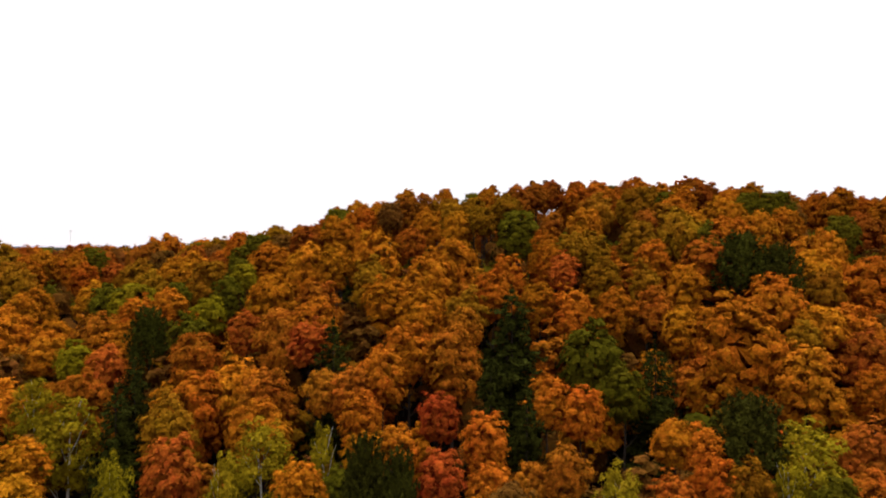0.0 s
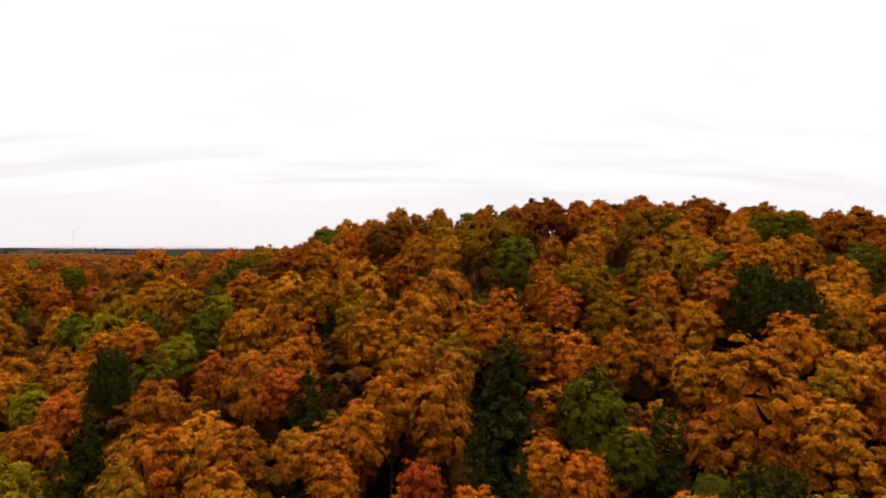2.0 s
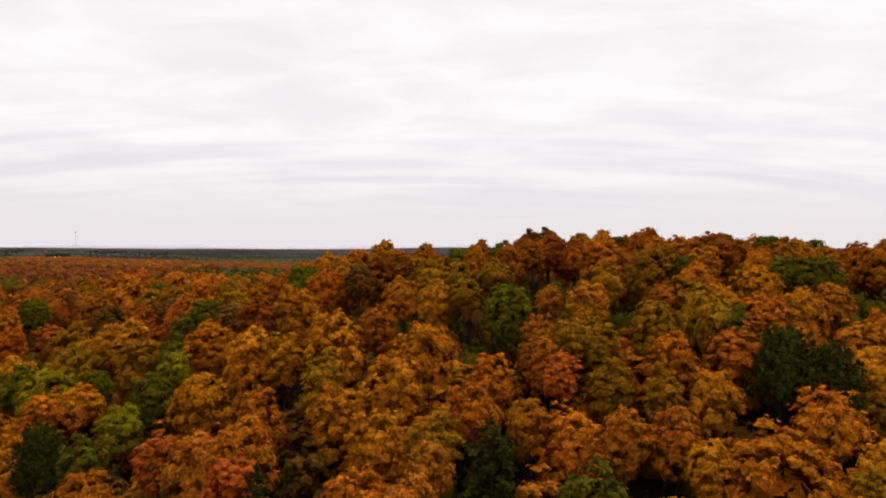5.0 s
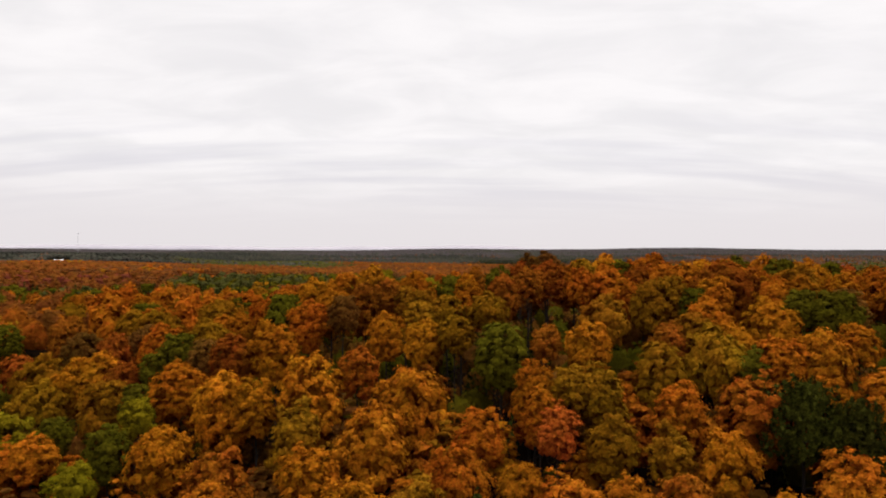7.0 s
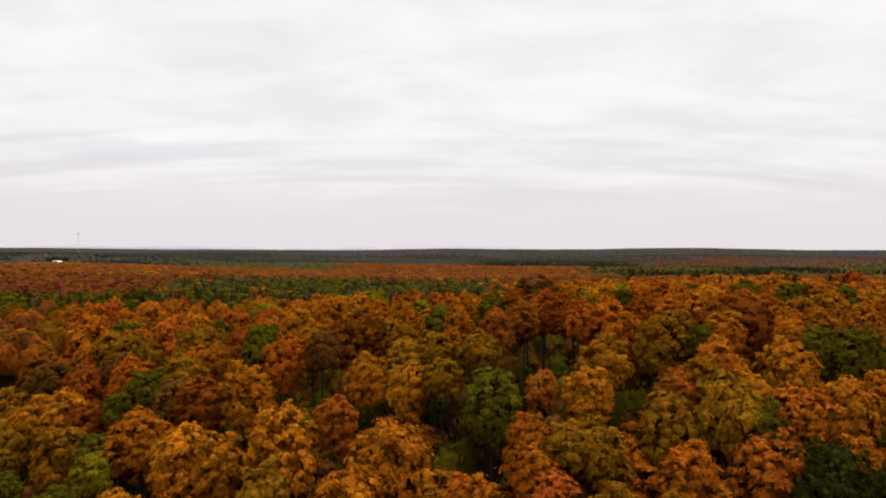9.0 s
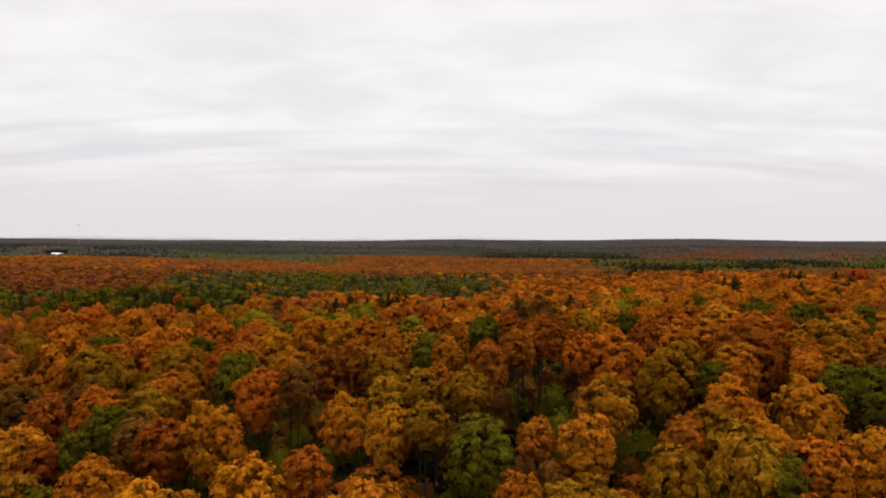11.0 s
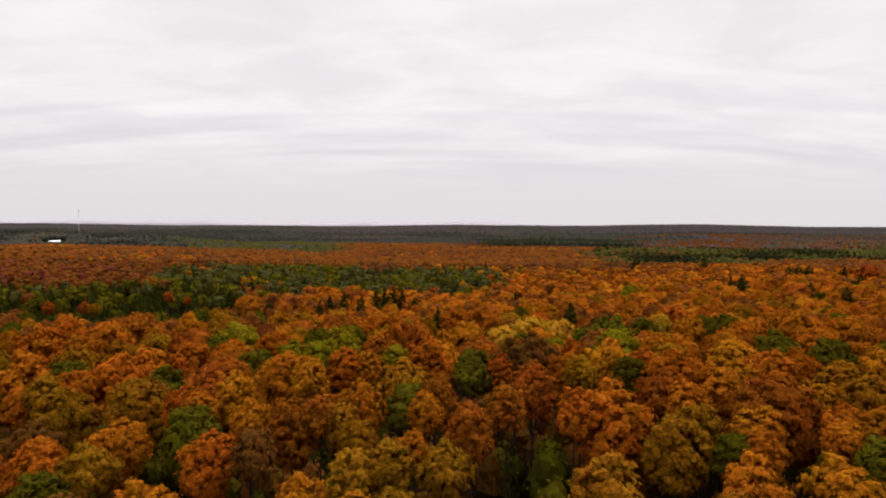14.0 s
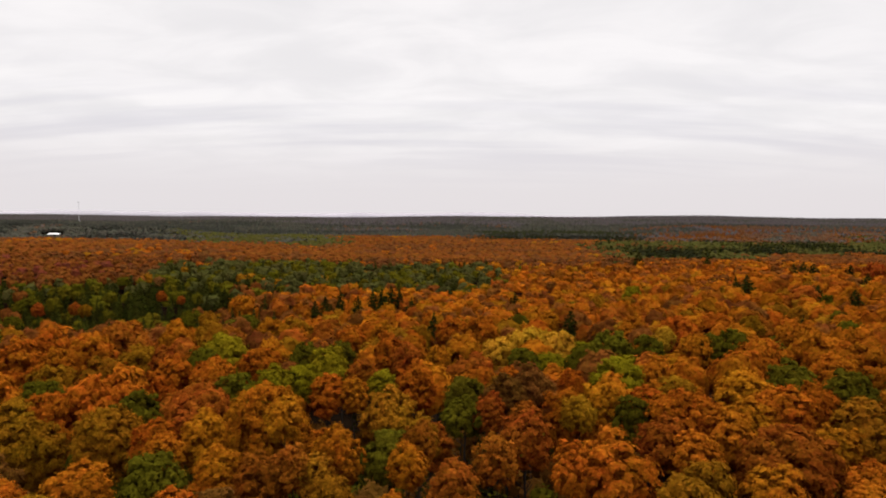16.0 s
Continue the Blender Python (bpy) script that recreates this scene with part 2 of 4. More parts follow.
def mesh_from(name, verts, quads, mats, tint=None, slots=None):
    """A mesh from arrays; every face has the same number of corners."""
    verts, quads = np.asarray(verts, dtype=np.float32), np.asarray(quads, dtype=np.int32)
    me = bpy.data.meshes.new(name)
    me.vertices.add(len(verts))
    me.vertices.foreach_set("co", verts.ravel())
    n = len(quads)
    k = quads.shape[1]
    me.loops.add(n * k)
    me.loops.foreach_set("vertex_index", quads.ravel())
    me.polygons.add(n)
    me.polygons.foreach_set("loop_start", np.arange(0, n * k, k, dtype=np.int32))
    for m in mats:
        me.materials.append(m)
    if slots is not None:
        me.polygons.foreach_set("material_index", np.asarray(slots, dtype=np.int32))
    if tint is not None:
        a = me.attributes.new("tint", "FLOAT_COLOR", "POINT")
        a.data.foreach_set("color", np.asarray(tint, dtype=np.float32).ravel())
    me.update(calc_edges=True)
    return me


def spread(lo, hi, n, power):
    """Steps that are close near nought and wide far out."""
    u = np.linspace(-1, 1, n)
    v = np.sign(u) * np.abs(u) ** power
    return np.where(v < 0, -v * lo, v * hi)


gx = spread(-5200, 5200, 171, 2.2)
gy = 120 + spread(-1600, 5250, 201, 2.2)
GX, GY = np.meshgrid(gx, gy)
GZ = ground(GX, GY)
idx = np.arange(GX.size).reshape(GX.shape)
quads = np.stack([idx[:-1, :-1], idx[:-1, 1:], idx[1:, 1:], idx[1:, :-1]], -1).reshape(-1, 4)
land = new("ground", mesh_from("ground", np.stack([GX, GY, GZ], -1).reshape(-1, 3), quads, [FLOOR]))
land.data.polygons.foreach_set("use_smooth", [True] * len(land.data.polygons))
tagged(land, "leaf-littered forest floor, darkened for shade, rolling out to far hills", "ground", kind="structure")


# ---- trees: shapes ----
rng = np.random.default_rng(7)


def unit(v):
    return v / np.maximum(np.linalg.norm(v, axis=-1, keepdims=True), 1e-6)


def cards(centres, normals, half, long=1.0, rng=rng, curl=1.0):
    """A small uneven three-cornered spray of leaves at each centre, facing about along its normal."""
    n = len(centres)
    nrm = unit(normals)
    a = unit(np.cross(nrm, unit(rng.normal(size=(n, 3)))))
    b = np.cross(nrm, a)
    h = np.broadcast_to(np.asarray(half, dtype=float), (n,))[:, None] * rng.uniform(0.65, 1.4, (n, 1))
    out = []
    for sa, sb in ((-1.1, -0.65), (1.15, -0.5), (0.0, 1.2)):
        ja, jb, jn = rng.uniform(-0.4, 0.4, (3, n, 1))
        out.append(centres + a * h * long * (sa + ja) + b * h * (sb + jb) + nrm * h * jn * curl)
    return np.stack(out, 1).reshape(-1, 3)


def sprays_of(verts):
    return np.arange(len(verts)).reshape(-1, 3)


def tube(points, radii, sides=5):
    """A tapered round limb along points."""
    points = np.asarray(points, dtype=float)
    verts, faces = [], []
    for i, p in enumerate(points):
        d = unit(points[min(i + 1, len(points) - 1)] - points[max(i - 1, 0)])
        a = unit(np.cross(d, (0.31, 0.95, 0.05)))
        b = np.cross(d, a)
        for k in range(sides):
            w = 2 * math.pi * k / sides
            verts.append(p + radii[i] * (a * math.cos(w) + b * math.sin(w)))
    for i in range(len(points) - 1):
        for k in range(sides):
            q = (k + 1) % sides
            faces.append((i * sides + k, i * sides + q, (i + 1) * sides + q, (i + 1) * sides + k))
    return np.array(verts), np.array(faces)


def joined(pieces):
    verts, faces, at = [], [], 0
    for v, f in pieces:
        verts.append(v)
        faces.append(f + at)
        at += len(v)
    return np.concatenate(verts), np.concatenate(faces)


def stem(rng, height, girth, limbs, reach, start=0.4, fork=False, lean=0.5):
    """A tapered trunk with limbs that rise outwards."""
    zs = np.linspace(-0.6, height, 7)
    bend = np.cumsum(rng.normal(0, lean * 0.16, (7, 2)), 0)
    line = np.column_stack([bend[:, 0], bend[:, 1], zs])
    pieces = [tube(line, girth * np.linspace(1.15, 0.18, 7), 5)]
    for i in range(limbs):
        u = start + (0.92 - start) * (i + rng.uniform(0, 0.8)) / limbs
        p = np.array([np.interp(u * height, zs, line[:, 0]), np.interp(u * height, zs, line[:, 1]), u * height])
        w = i * 2.4 + rng.uniform(-0.5, 0.5)
        out_d = np.array([math.cos(w), math.sin(w), 0])
        r = reach * (1.05 - 0.5 * u) * rng.uniform(0.75, 1.1)
        rise = r * (rng.uniform(0.5, 0.9) if not fork else rng.uniform(1.3, 2.0))
        pts = [p, p + out_d * r * 0.4 + (0, 0, rise * 0.35), p + out_d * r * 0.75 + (0, 0, rise * 0.75), p + out_d * r + (0, 0, rise)]
        g = girth * (0.5 - 0.25 * u)
        pieces.append(tube(pts, [g, g * 0.7, g * 0.45, g * 0.15], 4))
        side = out_d * r * 0.75 + np.cross(out_d, (0, 0, 1)) * r * 0.35 * rng.choice([-1, 1]) + (0, 0, rise * 0.95)
        pieces.append(tube([pts[1], p + side * 0.7, p + side], [g * 0.5, g * 0.32, g * 0.1], 3))
    return joined(pieces)


def heads(rng, d, count, depth):
    """How far a crown reaches along the directions d: it is made of several rounded heads with creases between them."""
    k = np.arange(count) + 0.5
    zc = 1 - 1.35 * k / count
    w = k * 2.39996 + rng.uniform(-0.7, 0.7, count) + rng.uniform(0, 6.3)
    ring = np.sqrt(1 - zc ** 2)
    m = np.column_stack([ring * np.cos(w), ring * np.sin(w), zc])
    near = np.arccos(np.clip(d @ m.T, -1, 1)) / rng.uniform(0.34, 0.58, count)
    return 1 - depth + (depth * rng.uniform(0.7, 1.25, count) * np.exp(-near ** 2)).max(1)


def lumpy_shell(state, size, bulk, depth, away, rings, sides, down=1.85):
    """A closed rounded top with the heads' outline, as loose triangles round the origin."""
    polar, turn = np.meshgrid(np.linspace(0, down, rings + 1), np.arange(sides + 1) % sides * 2 * math.pi / sides, indexing="ij")
    polar = polar + np.where(np.arange(rings + 1) % 2, 0.06, -0.06)[:, None] * (polar > 0)
    turn = turn + (np.arange(rings + 1) % 2)[:, None] * math.pi / sides
    d = np.stack([np.sin(polar) * np.cos(turn), np.sin(polar) * np.sin(turn), np.cos(polar)], -1).reshape(-1, 3)
    net = (d * size * (heads(np.random.default_rng(state), d, bulk, depth) * away)[:, None]).reshape(rings + 1, sides + 1, 3)
    a, b, c, e = net[:-1, :-1], net[1:, :-1], net[1:, 1:], net[:-1, 1:]
    return np.concatenate([np.stack([a, b, c], -2).reshape(-1, 3), np.stack([a, c, e], -2)[1:].reshape(-1, 3)])


def caps(rng, centres, axes, size, flat, sides=4):
    """At each centre a ragged little dome of leaves, closed above and open below, as loose triangles."""
    n = len(centres)
    a = unit(np.cross(axes, unit(rng.normal(size=(n, 3)))))
    b = np.cross(axes, a)

    def ring(polar, wobble, turn):
        w = (np.arange(sides) + turn) * 2 * math.pi / sides + rng.uniform(-0.3, 0.3, (n, sides))
        t = polar + rng.uniform(-0.22, 0.22, (n, sides))
        r = size[:, None] * (1 + rng.uniform(-wobble, wobble, (n, sides)))
        flat_part = (a[:, None] * np.cos(w)[..., None] + b[:, None] * np.sin(w)[..., None]) * (r * np.sin(t))[..., None] * 1.12
        return centres[:, None] + flat_part + axes[:, None] * (r * np.cos(t) * flat)[..., None]

    mid, rim = ring(0.8, 0.25, 0.0), ring(1.7, 0.45, 0.5)
    top = np.repeat((centres + axes * (size * flat * rng.uniform(0.9, 1.2, n))[:, None])[:, None], sides, 1)
    mid2, rim2 = np.roll(mid, -1, 1), np.roll(rim, -1, 1)
    return np.stack([np.stack([top, mid, mid2], 2), np.stack([mid, rim, mid2], 2), np.stack([mid2, rim, rim2], 2)], 2).reshape(-1, 3)


def broadleaf_crown(rng, radius=4.5, half_height=5.5, centre=11.5, tufts=90, per=30, leaf=0.24, flat=0.6, depth=0.32, groups=9, fill=0.55, low=0.85, solid=True, puffy=0.2):
    """A crown of several heads, each set with tufts of leaf sprays, over a thinner inside; gaps and an uneven outline."""
    d = unit(rng.normal(size=(tufts * 3, 3)))
    d = d[(d[:, 2] > -low) & (rng.uniform(0, 1, len(d)) < 0.45 + 0.55 * (d[:, 2] + 1) / 2)][:tufts]
    wide = np.array((radius * rng.uniform(0.9, 1.12), radius * rng.uniform(0.9, 1.12), half_height))
    state = int(rng.integers(1 << 30))
    reach = heads(np.random.default_rng(state), d, groups, depth)
    centres = d * reach[:, None] * rng.uniform(0.8, 1.02, (len(d), 1)) * wide * 0.95
    size = radius * rng.uniform(0.12, 0.25, len(d)) * (170 / tufts) ** 0.5
    n = np.maximum((per * (size / size.mean()) ** 1.6).astype(int), 5)
    own = np.repeat(np.arange(len(d)), n)
    # each tuft is a ragged, flattened cap of leaves that tilts outwards, open below
    q = unit(rng.normal(size=(len(own), 3)) + (0, 0, 0.75 - 0.3 * puffy) + d[own] * (0.55 + 0.25 * puffy, 0.55 + 0.25 * puffy, 0.3 + 0.3 * puffy))
    spread_out = rng.uniform(0.72, 1.2, (len(own), 1)) if solid else rng.uniform(0.55, 1.08, (len(own), 1))
    p = centres[own] + q * (np.array((1.1, 1.1, flat)) * spread_out) * size[own][:, None]
    nr = q * (0.8, 0.8, 1.0 - 0.3 * puffy) + d[own] * (0.25 + 0.55 * puffy) + (0, 0, 0.35 - 0.25 * puffy) + rng.normal(0, 0.16, (len(own), 3))
    leaves = cards(p, nr, leaf, 1.15, rng, 0.4)
    if solid:
        leaves = np.concatenate([leaves, caps(rng, centres, unit(d * (0.75 + 0.25 * puffy, 0.75 + 0.25 * puffy, 0.4 + 0.4 * puffy) + (0, 0, 0.8 - 0.45 * puffy) + rng.normal(0, 0.15, d.shape)), size * 0.72, flat * 1.1)])
    if fill > 0:
        # leaves further in close the view through the crown
        inside = lumpy_shell(state, wide, groups, depth, fill, 6, 12, 2.3)
        leaves = np.concatenate([leaves, inside + rng.normal(0, 0.14, inside.shape)])
    return leaves + (0, 0, centre)


def conifer_crown(rng, height=20.0, radius=3.4, tiers=26, start=0.06, leaf=0.125, ragged=0.35, dense=15.0):
    """Whorls of boughs that droop and shorten towards a pointed top; each bough a fan of hanging needle sprays."""
    vs = []
    for k in range(tiers):
        u = k / (tiers - 1)
        z = height * (start + (1 - start) * u ** 0.95)
        r = radius * (1 - u) ** 0.42 * rng.uniform(1 - ragged, 1 + ragged * 0.4) + 0.15
        m = max(4, int(10 - 5 * u))
        for j in range(m):
            w = 2 * math.pi * (j + rng.uniform(-0.35, 0.35)) / m + k * 0.9
            ln = r * rng.uniform(0.6, 1.15)
            o = np.array([math.cos(w), math.sin(w), 0])
            cross = np.array([-math.sin(w), math.cos(w), 0])
            n = max(3, int(dense * (0.6 + ln)))
            t = rng.uniform(0.25, 1, n) ** 0.8
            fan = rng.uniform(-0.4, 0.4, n) * ln * (0.25 + t * (1.1 - t))
            drop = z - ln * 0.3 * t ** 1.3 + 0.16 * ln * t ** 3 - np.abs(fan) * 0.25 - rng.uniform(0, 0.5, n)
            spine = o * (t * ln)[:, None] + cross * fan[:, None] + np.column_stack([np.zeros(n), np.zeros(n), drop])
            nr = o * 0.8 + (0, 0, 0.35) + rng.normal(0, 0.5, (n, 3))
            vs.append(cards(spine, nr, leaf * (0.8 + 0.4 * (1 - u)), 1.5, rng))
    vs.append(cards(np.column_stack([rng.normal(0, 0.07, (6, 2)), height + np.linspace(-0.9, 0.5, 6)]), rng.normal(size=(6, 3)) * (1, 1, 0.1), 0.16, 1.2, rng))
    return np.concatenate(vs)


def pine_crown(rng, height=19.0, radius=4.4, plumes=110, per=60):
    """Upswept plumes of long needles in a broad, soft crown."""
    vs = []
    for k in range(plumes):
        u = (k + 0.5) / plumes
        w = k * 2.39996
        r = radius * (1 - u ** 2.4) ** 0.6 * rng.uniform(0.5, 1.0)
        c = np.array([math.cos(w) * r, math.sin(w) * r, height * (0.62 + 0.34 * u)])
        o = np.array([math.cos(w), math.sin(w), 0])
        s = radius * rng.uniform(0.16, 0.28)
        t = rng.uniform(-1, 1, per)
        p = c + (o * 0.6 + (0, 0, 0.8)) * (t * s * 1.6)[:, None] + rng.normal(0, 0.3, (per, 3)) * s * (1.2 - np.abs(t))[:, None]
        nr = o * 0.6 + rng.normal(0, 0.5, (per, 3)) + (0, 0, 0.35)
        vs.append(cards(p, nr, 0.135, 1.9, rng))
    return np.concatenate(vs)


# ---- trees: things ----
def part(name, mesh, parent, label=""):
    ob = new(name, mesh)
    ob.parent = parent
    return tagged(ob, label) if label else ob


def tree_kind(name, category, trunk, crown, bark, height):
    """A tree with its crown's mesh hung from the top, so that crown and trunk can be sized apart."""
    crown = crown - (0, 0, height)
    base = new(name)
    base.empty_display_size = 0.5
    part("trunk", mesh_from("trunk", trunk[0], trunk[1], [bark]), base)
    part("crown", mesh_from("crown", crown, sprays_of(crown), [LEAF["orange"]]), base)
    base["category"] = category
    base["tall"] = height
    return base


KINDS = {k: [] for k in ("maple", "broadleaf", "grand_maple", "crest_maple", "crest_broadleaf", "crest_grand_maple", "far_maple", "far_broadleaf", "far_spruce", "sapling", "birch", "spruce", "pine")}
# trees on the open slope hold their leaves in flat sprays, those of the closed wood in rounder heads
for zone, seed, count, tufts, per, leaf, flat, puffy in (("", 100, 9, 180, 14, 0.16, 0.5, 0.12), ("crest_", 120, 9, 175, 11, 0.175, 0.62, 0.42), ("far_", 111, 8, 150, 7, 0.24, 0.8, 0.9)):
    for i in range(count):
        r = np.random.default_rng(seed + i)
        hh, rad = r.uniform(4.8, 6.0), r.uniform(4.3, 4.8)
        shape = broadleaf_crown(r, rad, hh, TREE - hh * 0.96, tufts=int(tufts * r.uniform(0.94, 1.06)), per=per, leaf=leaf, flat=flat * r.uniform(0.8, 1.2), depth=r.uniform(0.27, 0.38), groups=int(r.integers(9, 15)), fill=0.6, puffy=puffy)
        kind = "maple" if i % 8 < 5 else "broadleaf"
        KINDS[zone + kind].append(tree_kind(kind + "_tree", "tree", stem(r, 14.6, 0.3, 5, 3.0), shape, BARK, TREE))
for i in range(5):
    r = np.random.default_rng(130 + i)
    shape = broadleaf_crown(r, 4.5, 5.0, TREE - 4.8, tufts=340, per=13, leaf=0.115, flat=0.5 if i < 2 else 0.75, depth=0.3, groups=22, fill=0.6, puffy=0.12 if i < 2 else 0.62)
    KINDS["grand_maple" if i < 2 else "crest_grand_maple"].append(tree_kind("maple_tree", "tree", stem(r, 14.6, 0.3, 5, 3.0), shape, BARK, TREE))
for i in range(5):
    r = np.random.default_rng(150 + i)
    shape = broadleaf_crown(r, 2.6, 5.0, 7.4, tufts=56, per=10, leaf=0.15, flat=0.6, depth=0.4, groups=9)
    KINDS["sapling"].append(tree_kind("sapling", "tree", stem(r, 10.5, 0.12, 5, 1.8), shape, BARK, 12.0))
for i in range(3):
    r = np.random.default_rng(200 + i)
    shape = broadleaf_crown(r, 3.6, 6.8, 10.4, tufts=170, per=36, leaf=0.125, flat=1.0, depth=0.42, groups=16, fill=0, solid=False)
    KINDS["birch"].append(tree_kind("birch_tree", "tree", stem(r, 15.2, 0.2, 7, 2.6, 0.3, True, 1.1), shape, BIRCH_BARK, 17.0))
for i in range(4):
    r = np.random.default_rng(300 + i)
    KINDS["far_spruce"].append(tree_kind("spruce_tree", "tree", stem(r, 18.5, 0.24, 1, 0.6, lean=0.1), conifer_crown(r, 20.0, 3.3 + 0.25 * i, 18, 0.1, 0.36, dense=3.4), BARK, 20.0))
    KINDS["spruce"].append(tree_kind("spruce_tree", "tree", stem(r, 18.5, 0.24, 2, 0.6, lean=0.1), conifer_crown(r, 20.0, 3.3 + 0.25 * i), BARK, 20.0))
for i in range(3):
    r = np.random.default_rng(400 + i)
    KINDS["pine"].append(tree_kind("pine_tree", "tree", stem(r, 18.0, 0.3, 7, 3.2, lean=0.2), pine_crown(r, 18.5), BARK, 18.5))
BASE_RADIUS = {"sapling": 2.6, "maple": 4.5, "broadleaf": 4.5, "birch": 3.8, "spruce": 3.6, "pine": 4.4}
LABELS = {
    "orange": "maple with a dense crown of orange leaves", "rust": "maple with a rust-brown autumn crown",
    "gold": "maple turned golden yellow, densely leaved", "red": "maple with bright scarlet autumn leaves",
    "olive": "broadleaf tree with olive-yellow leaves half turned", "green": "broadleaf tree still in dark green leaf",
    "brown": "thinning broadleaf tree with dull brown leaves", "birch": "slender birch, white stems and yellow-green leaves,",
    "spruce": "dark spruce with drooping boughs and pointed top", "pine": "dark green pine with soft upswept needle plumes",
    "yellow": "broadleaf tree with pale yellow autumn leaves",
    "lime": "broadleaf tree in bright yellow-green leaf",
}
NAMES = {"lime": "broadleaf", "olive": "broadleaf", "green": "broadleaf", "brown": "broadleaf", "yellow": "broadleaf", "birch": "birch", "spruce": "spruce", "pine": "pine"}
placed = []
pick = random.Random(11)


def plant(colour, x, y, radius, extra=0.0, young=False):
    """One tree of that look on the ground at x, y."""
    kind = "sapling" if young else NAMES.get(colour, "maple")
    zone = "" if y < 114 else "crest_" if y < 196 else "far_"
    breed = "grand_maple" if kind in ("maple", "broadleaf") and radius > 5.6 and y < 196 else kind
    stock = KINDS[zone + breed] if zone + breed in KINDS else KINDS[kind]
    shape = stock[pick.randrange(len(stock))]
    z = float(ground(np.float64(x), np.float64(y)))
    height = TREE + extra + pick.uniform(-0.4, 0.4)
    if kind in ("maple", "broadleaf"):
        radius = max(radius, 2.7)
    s = radius / BASE_RADIUS[kind]
    ob = copy_thing(shape, Matrix.Translation((x, y, z)) @ Matrix.Rotation(pick.uniform(0, 6.28), 4, "Z"))
    # trees on the open slope carry leaves further down than those within the wood
    deep = s * (1.3 if y < 118 else 1.15) * pick.uniform(0.9, 1.1) if kind in ("maple", "broadleaf") else height / shape["tall"]
    for c in ob.children:
        if c.name.startswith("crown"):
            c.location, c.scale = (0, 0, height), (s, s, deep)
        else:
            c.scale = (s ** 0.5, s ** 0.5, height / shape["tall"])
    tagged(ob, ("young understorey tree in %s autumn leaf" % colour if young else LABELS[colour]) + (" on the slope" if y < 120 else " on the ridge" if y < 260 else " in the valley"), "tree", kind + " trees on the hill")
    for c in ob.children:
        if c.name.startswith("crown"):
            c.material_slots[0].link = "OBJECT"
            c.material_slots[0].material = LEAF[{"orange": "amber", "gold": "honey", "rust": "tawny"}.get(colour, colour) if y < 119 else colour]
    placed.append((x, y, radius))
    return ob


# x, y, crown radius, and how far the top stands above the general height of the canopy
BIRCH_SLOPE = [
    (-31.3, 60.8, 2.0, 3.1), (17.1, 62.4, 2.6, 0.7), (-21.9, 63.8, 2.0, 2.1), (35.3, 65.0, 2.6, -0.4),
    (-19.5, 68.6, 3.8, 2.0), (-13.1, 69.6, 1.7, 1.0), (39.8, 69.9, 4.3, -0.4), (-44.7, 76.4, 4.1, 1.4),
    (-53.8, 84.4, 3.5, -0.2),
]
BROWN_SLOPE = [
    (6.1, 59.5, 1.6, 0.7),
]
BROWN_CREST = [
    (-11.1, 136.0, 3.1, 1.2),
]
BROWN_RIDGE = [
    (23.3, 161.5, 3.4, 3.1), (27.2, 164.4, 3.2, 2.7),
]
GOLD_SLOPE = [
    (-40.9, 60.8, 2.2, 1.6), (-14.5, 64.9, 2.0, 0.3), (-8.0, 67.9, 1.1, 0.7), (-44.7, 68.3, 2.3, 1.3),
]
GOLD_BANK = [
    (53.3, 90.8, 3.2, 0.4), (33.8, 91.3, 2.2, 0.3), (-3.1, 95.1, 3.7, 1.7),
]
GOLD_BROW = [
    (-8.8, 100.5, 3.8, 1.5), (38.2, 101.0, 3.6, 1.0), (61.0, 105.1, 4.2, 1.7), (-28.5, 106.7, 3.9, 1.3),
    (54.0, 109.0, 3.5, 1.4), (-19.0, 113.3, 3.2, 1.4), (-24.0, 115.2, 4.4, 2.0), (-11.9, 115.6, 5.1, 1.6),
    (63.8, 119.1, 2.9, 1.6), (26.5, 120.0, 3.8, 1.2), (47.3, 120.5, 3.9, 1.5), (-32.6, 121.0, 4.6, 1.9),
]
GOLD_CREST = [
    (2.9, 124.3, 3.2, 0.9), (-3.0, 126.4, 3.3, 0.9), (45.9, 126.6, 4.3, 1.8), (55.7, 126.6, 4.3, 1.8),
    (-20.4, 128.0, 4.2, 1.7), (8.5, 133.4, 2.2, 0.7), (50.6, 136.7, 3.4, 1.1), (-54.7, 140.8, 4.9, 0.7),
    (-59.9, 141.5, 4.8, 0.5), (9.9, 142.0, 2.1, 0.7), (0.8, 146.6, 3.4, 1.5), (-15.4, 147.6, 3.6, 0.9),
    (66.0, 151.7, 4.3, -1.0),
]
GOLD_RIDGE = [
    (95.0, 153.9, 5.0, -0.1), (-8.8, 156.5, 3.3, 4.4), (-39.6, 156.8, 5.0, 0.3), (-21.1, 157.7, 3.8, 2.8),
    (57.6, 160.1, 4.9, 0.1), (38.3, 162.1, 4.8, 1.9), (85.4, 167.8, 4.6, 0.5), (-16.0, 170.6, 7.3, 3.6),
    (62.8, 171.6, 5.3, 1.5),
]
GOLD_BEYOND = [
    (69.6, 212.9, 4.1, 1.5), (10.6, 227.9, 3.1, 0.9), (-97.6, 241.6, 5.5, 0.7), (-38.6, 245.9, 6.7, 3.4),
    (17.1, 249.1, 5.8, 1.2),
]
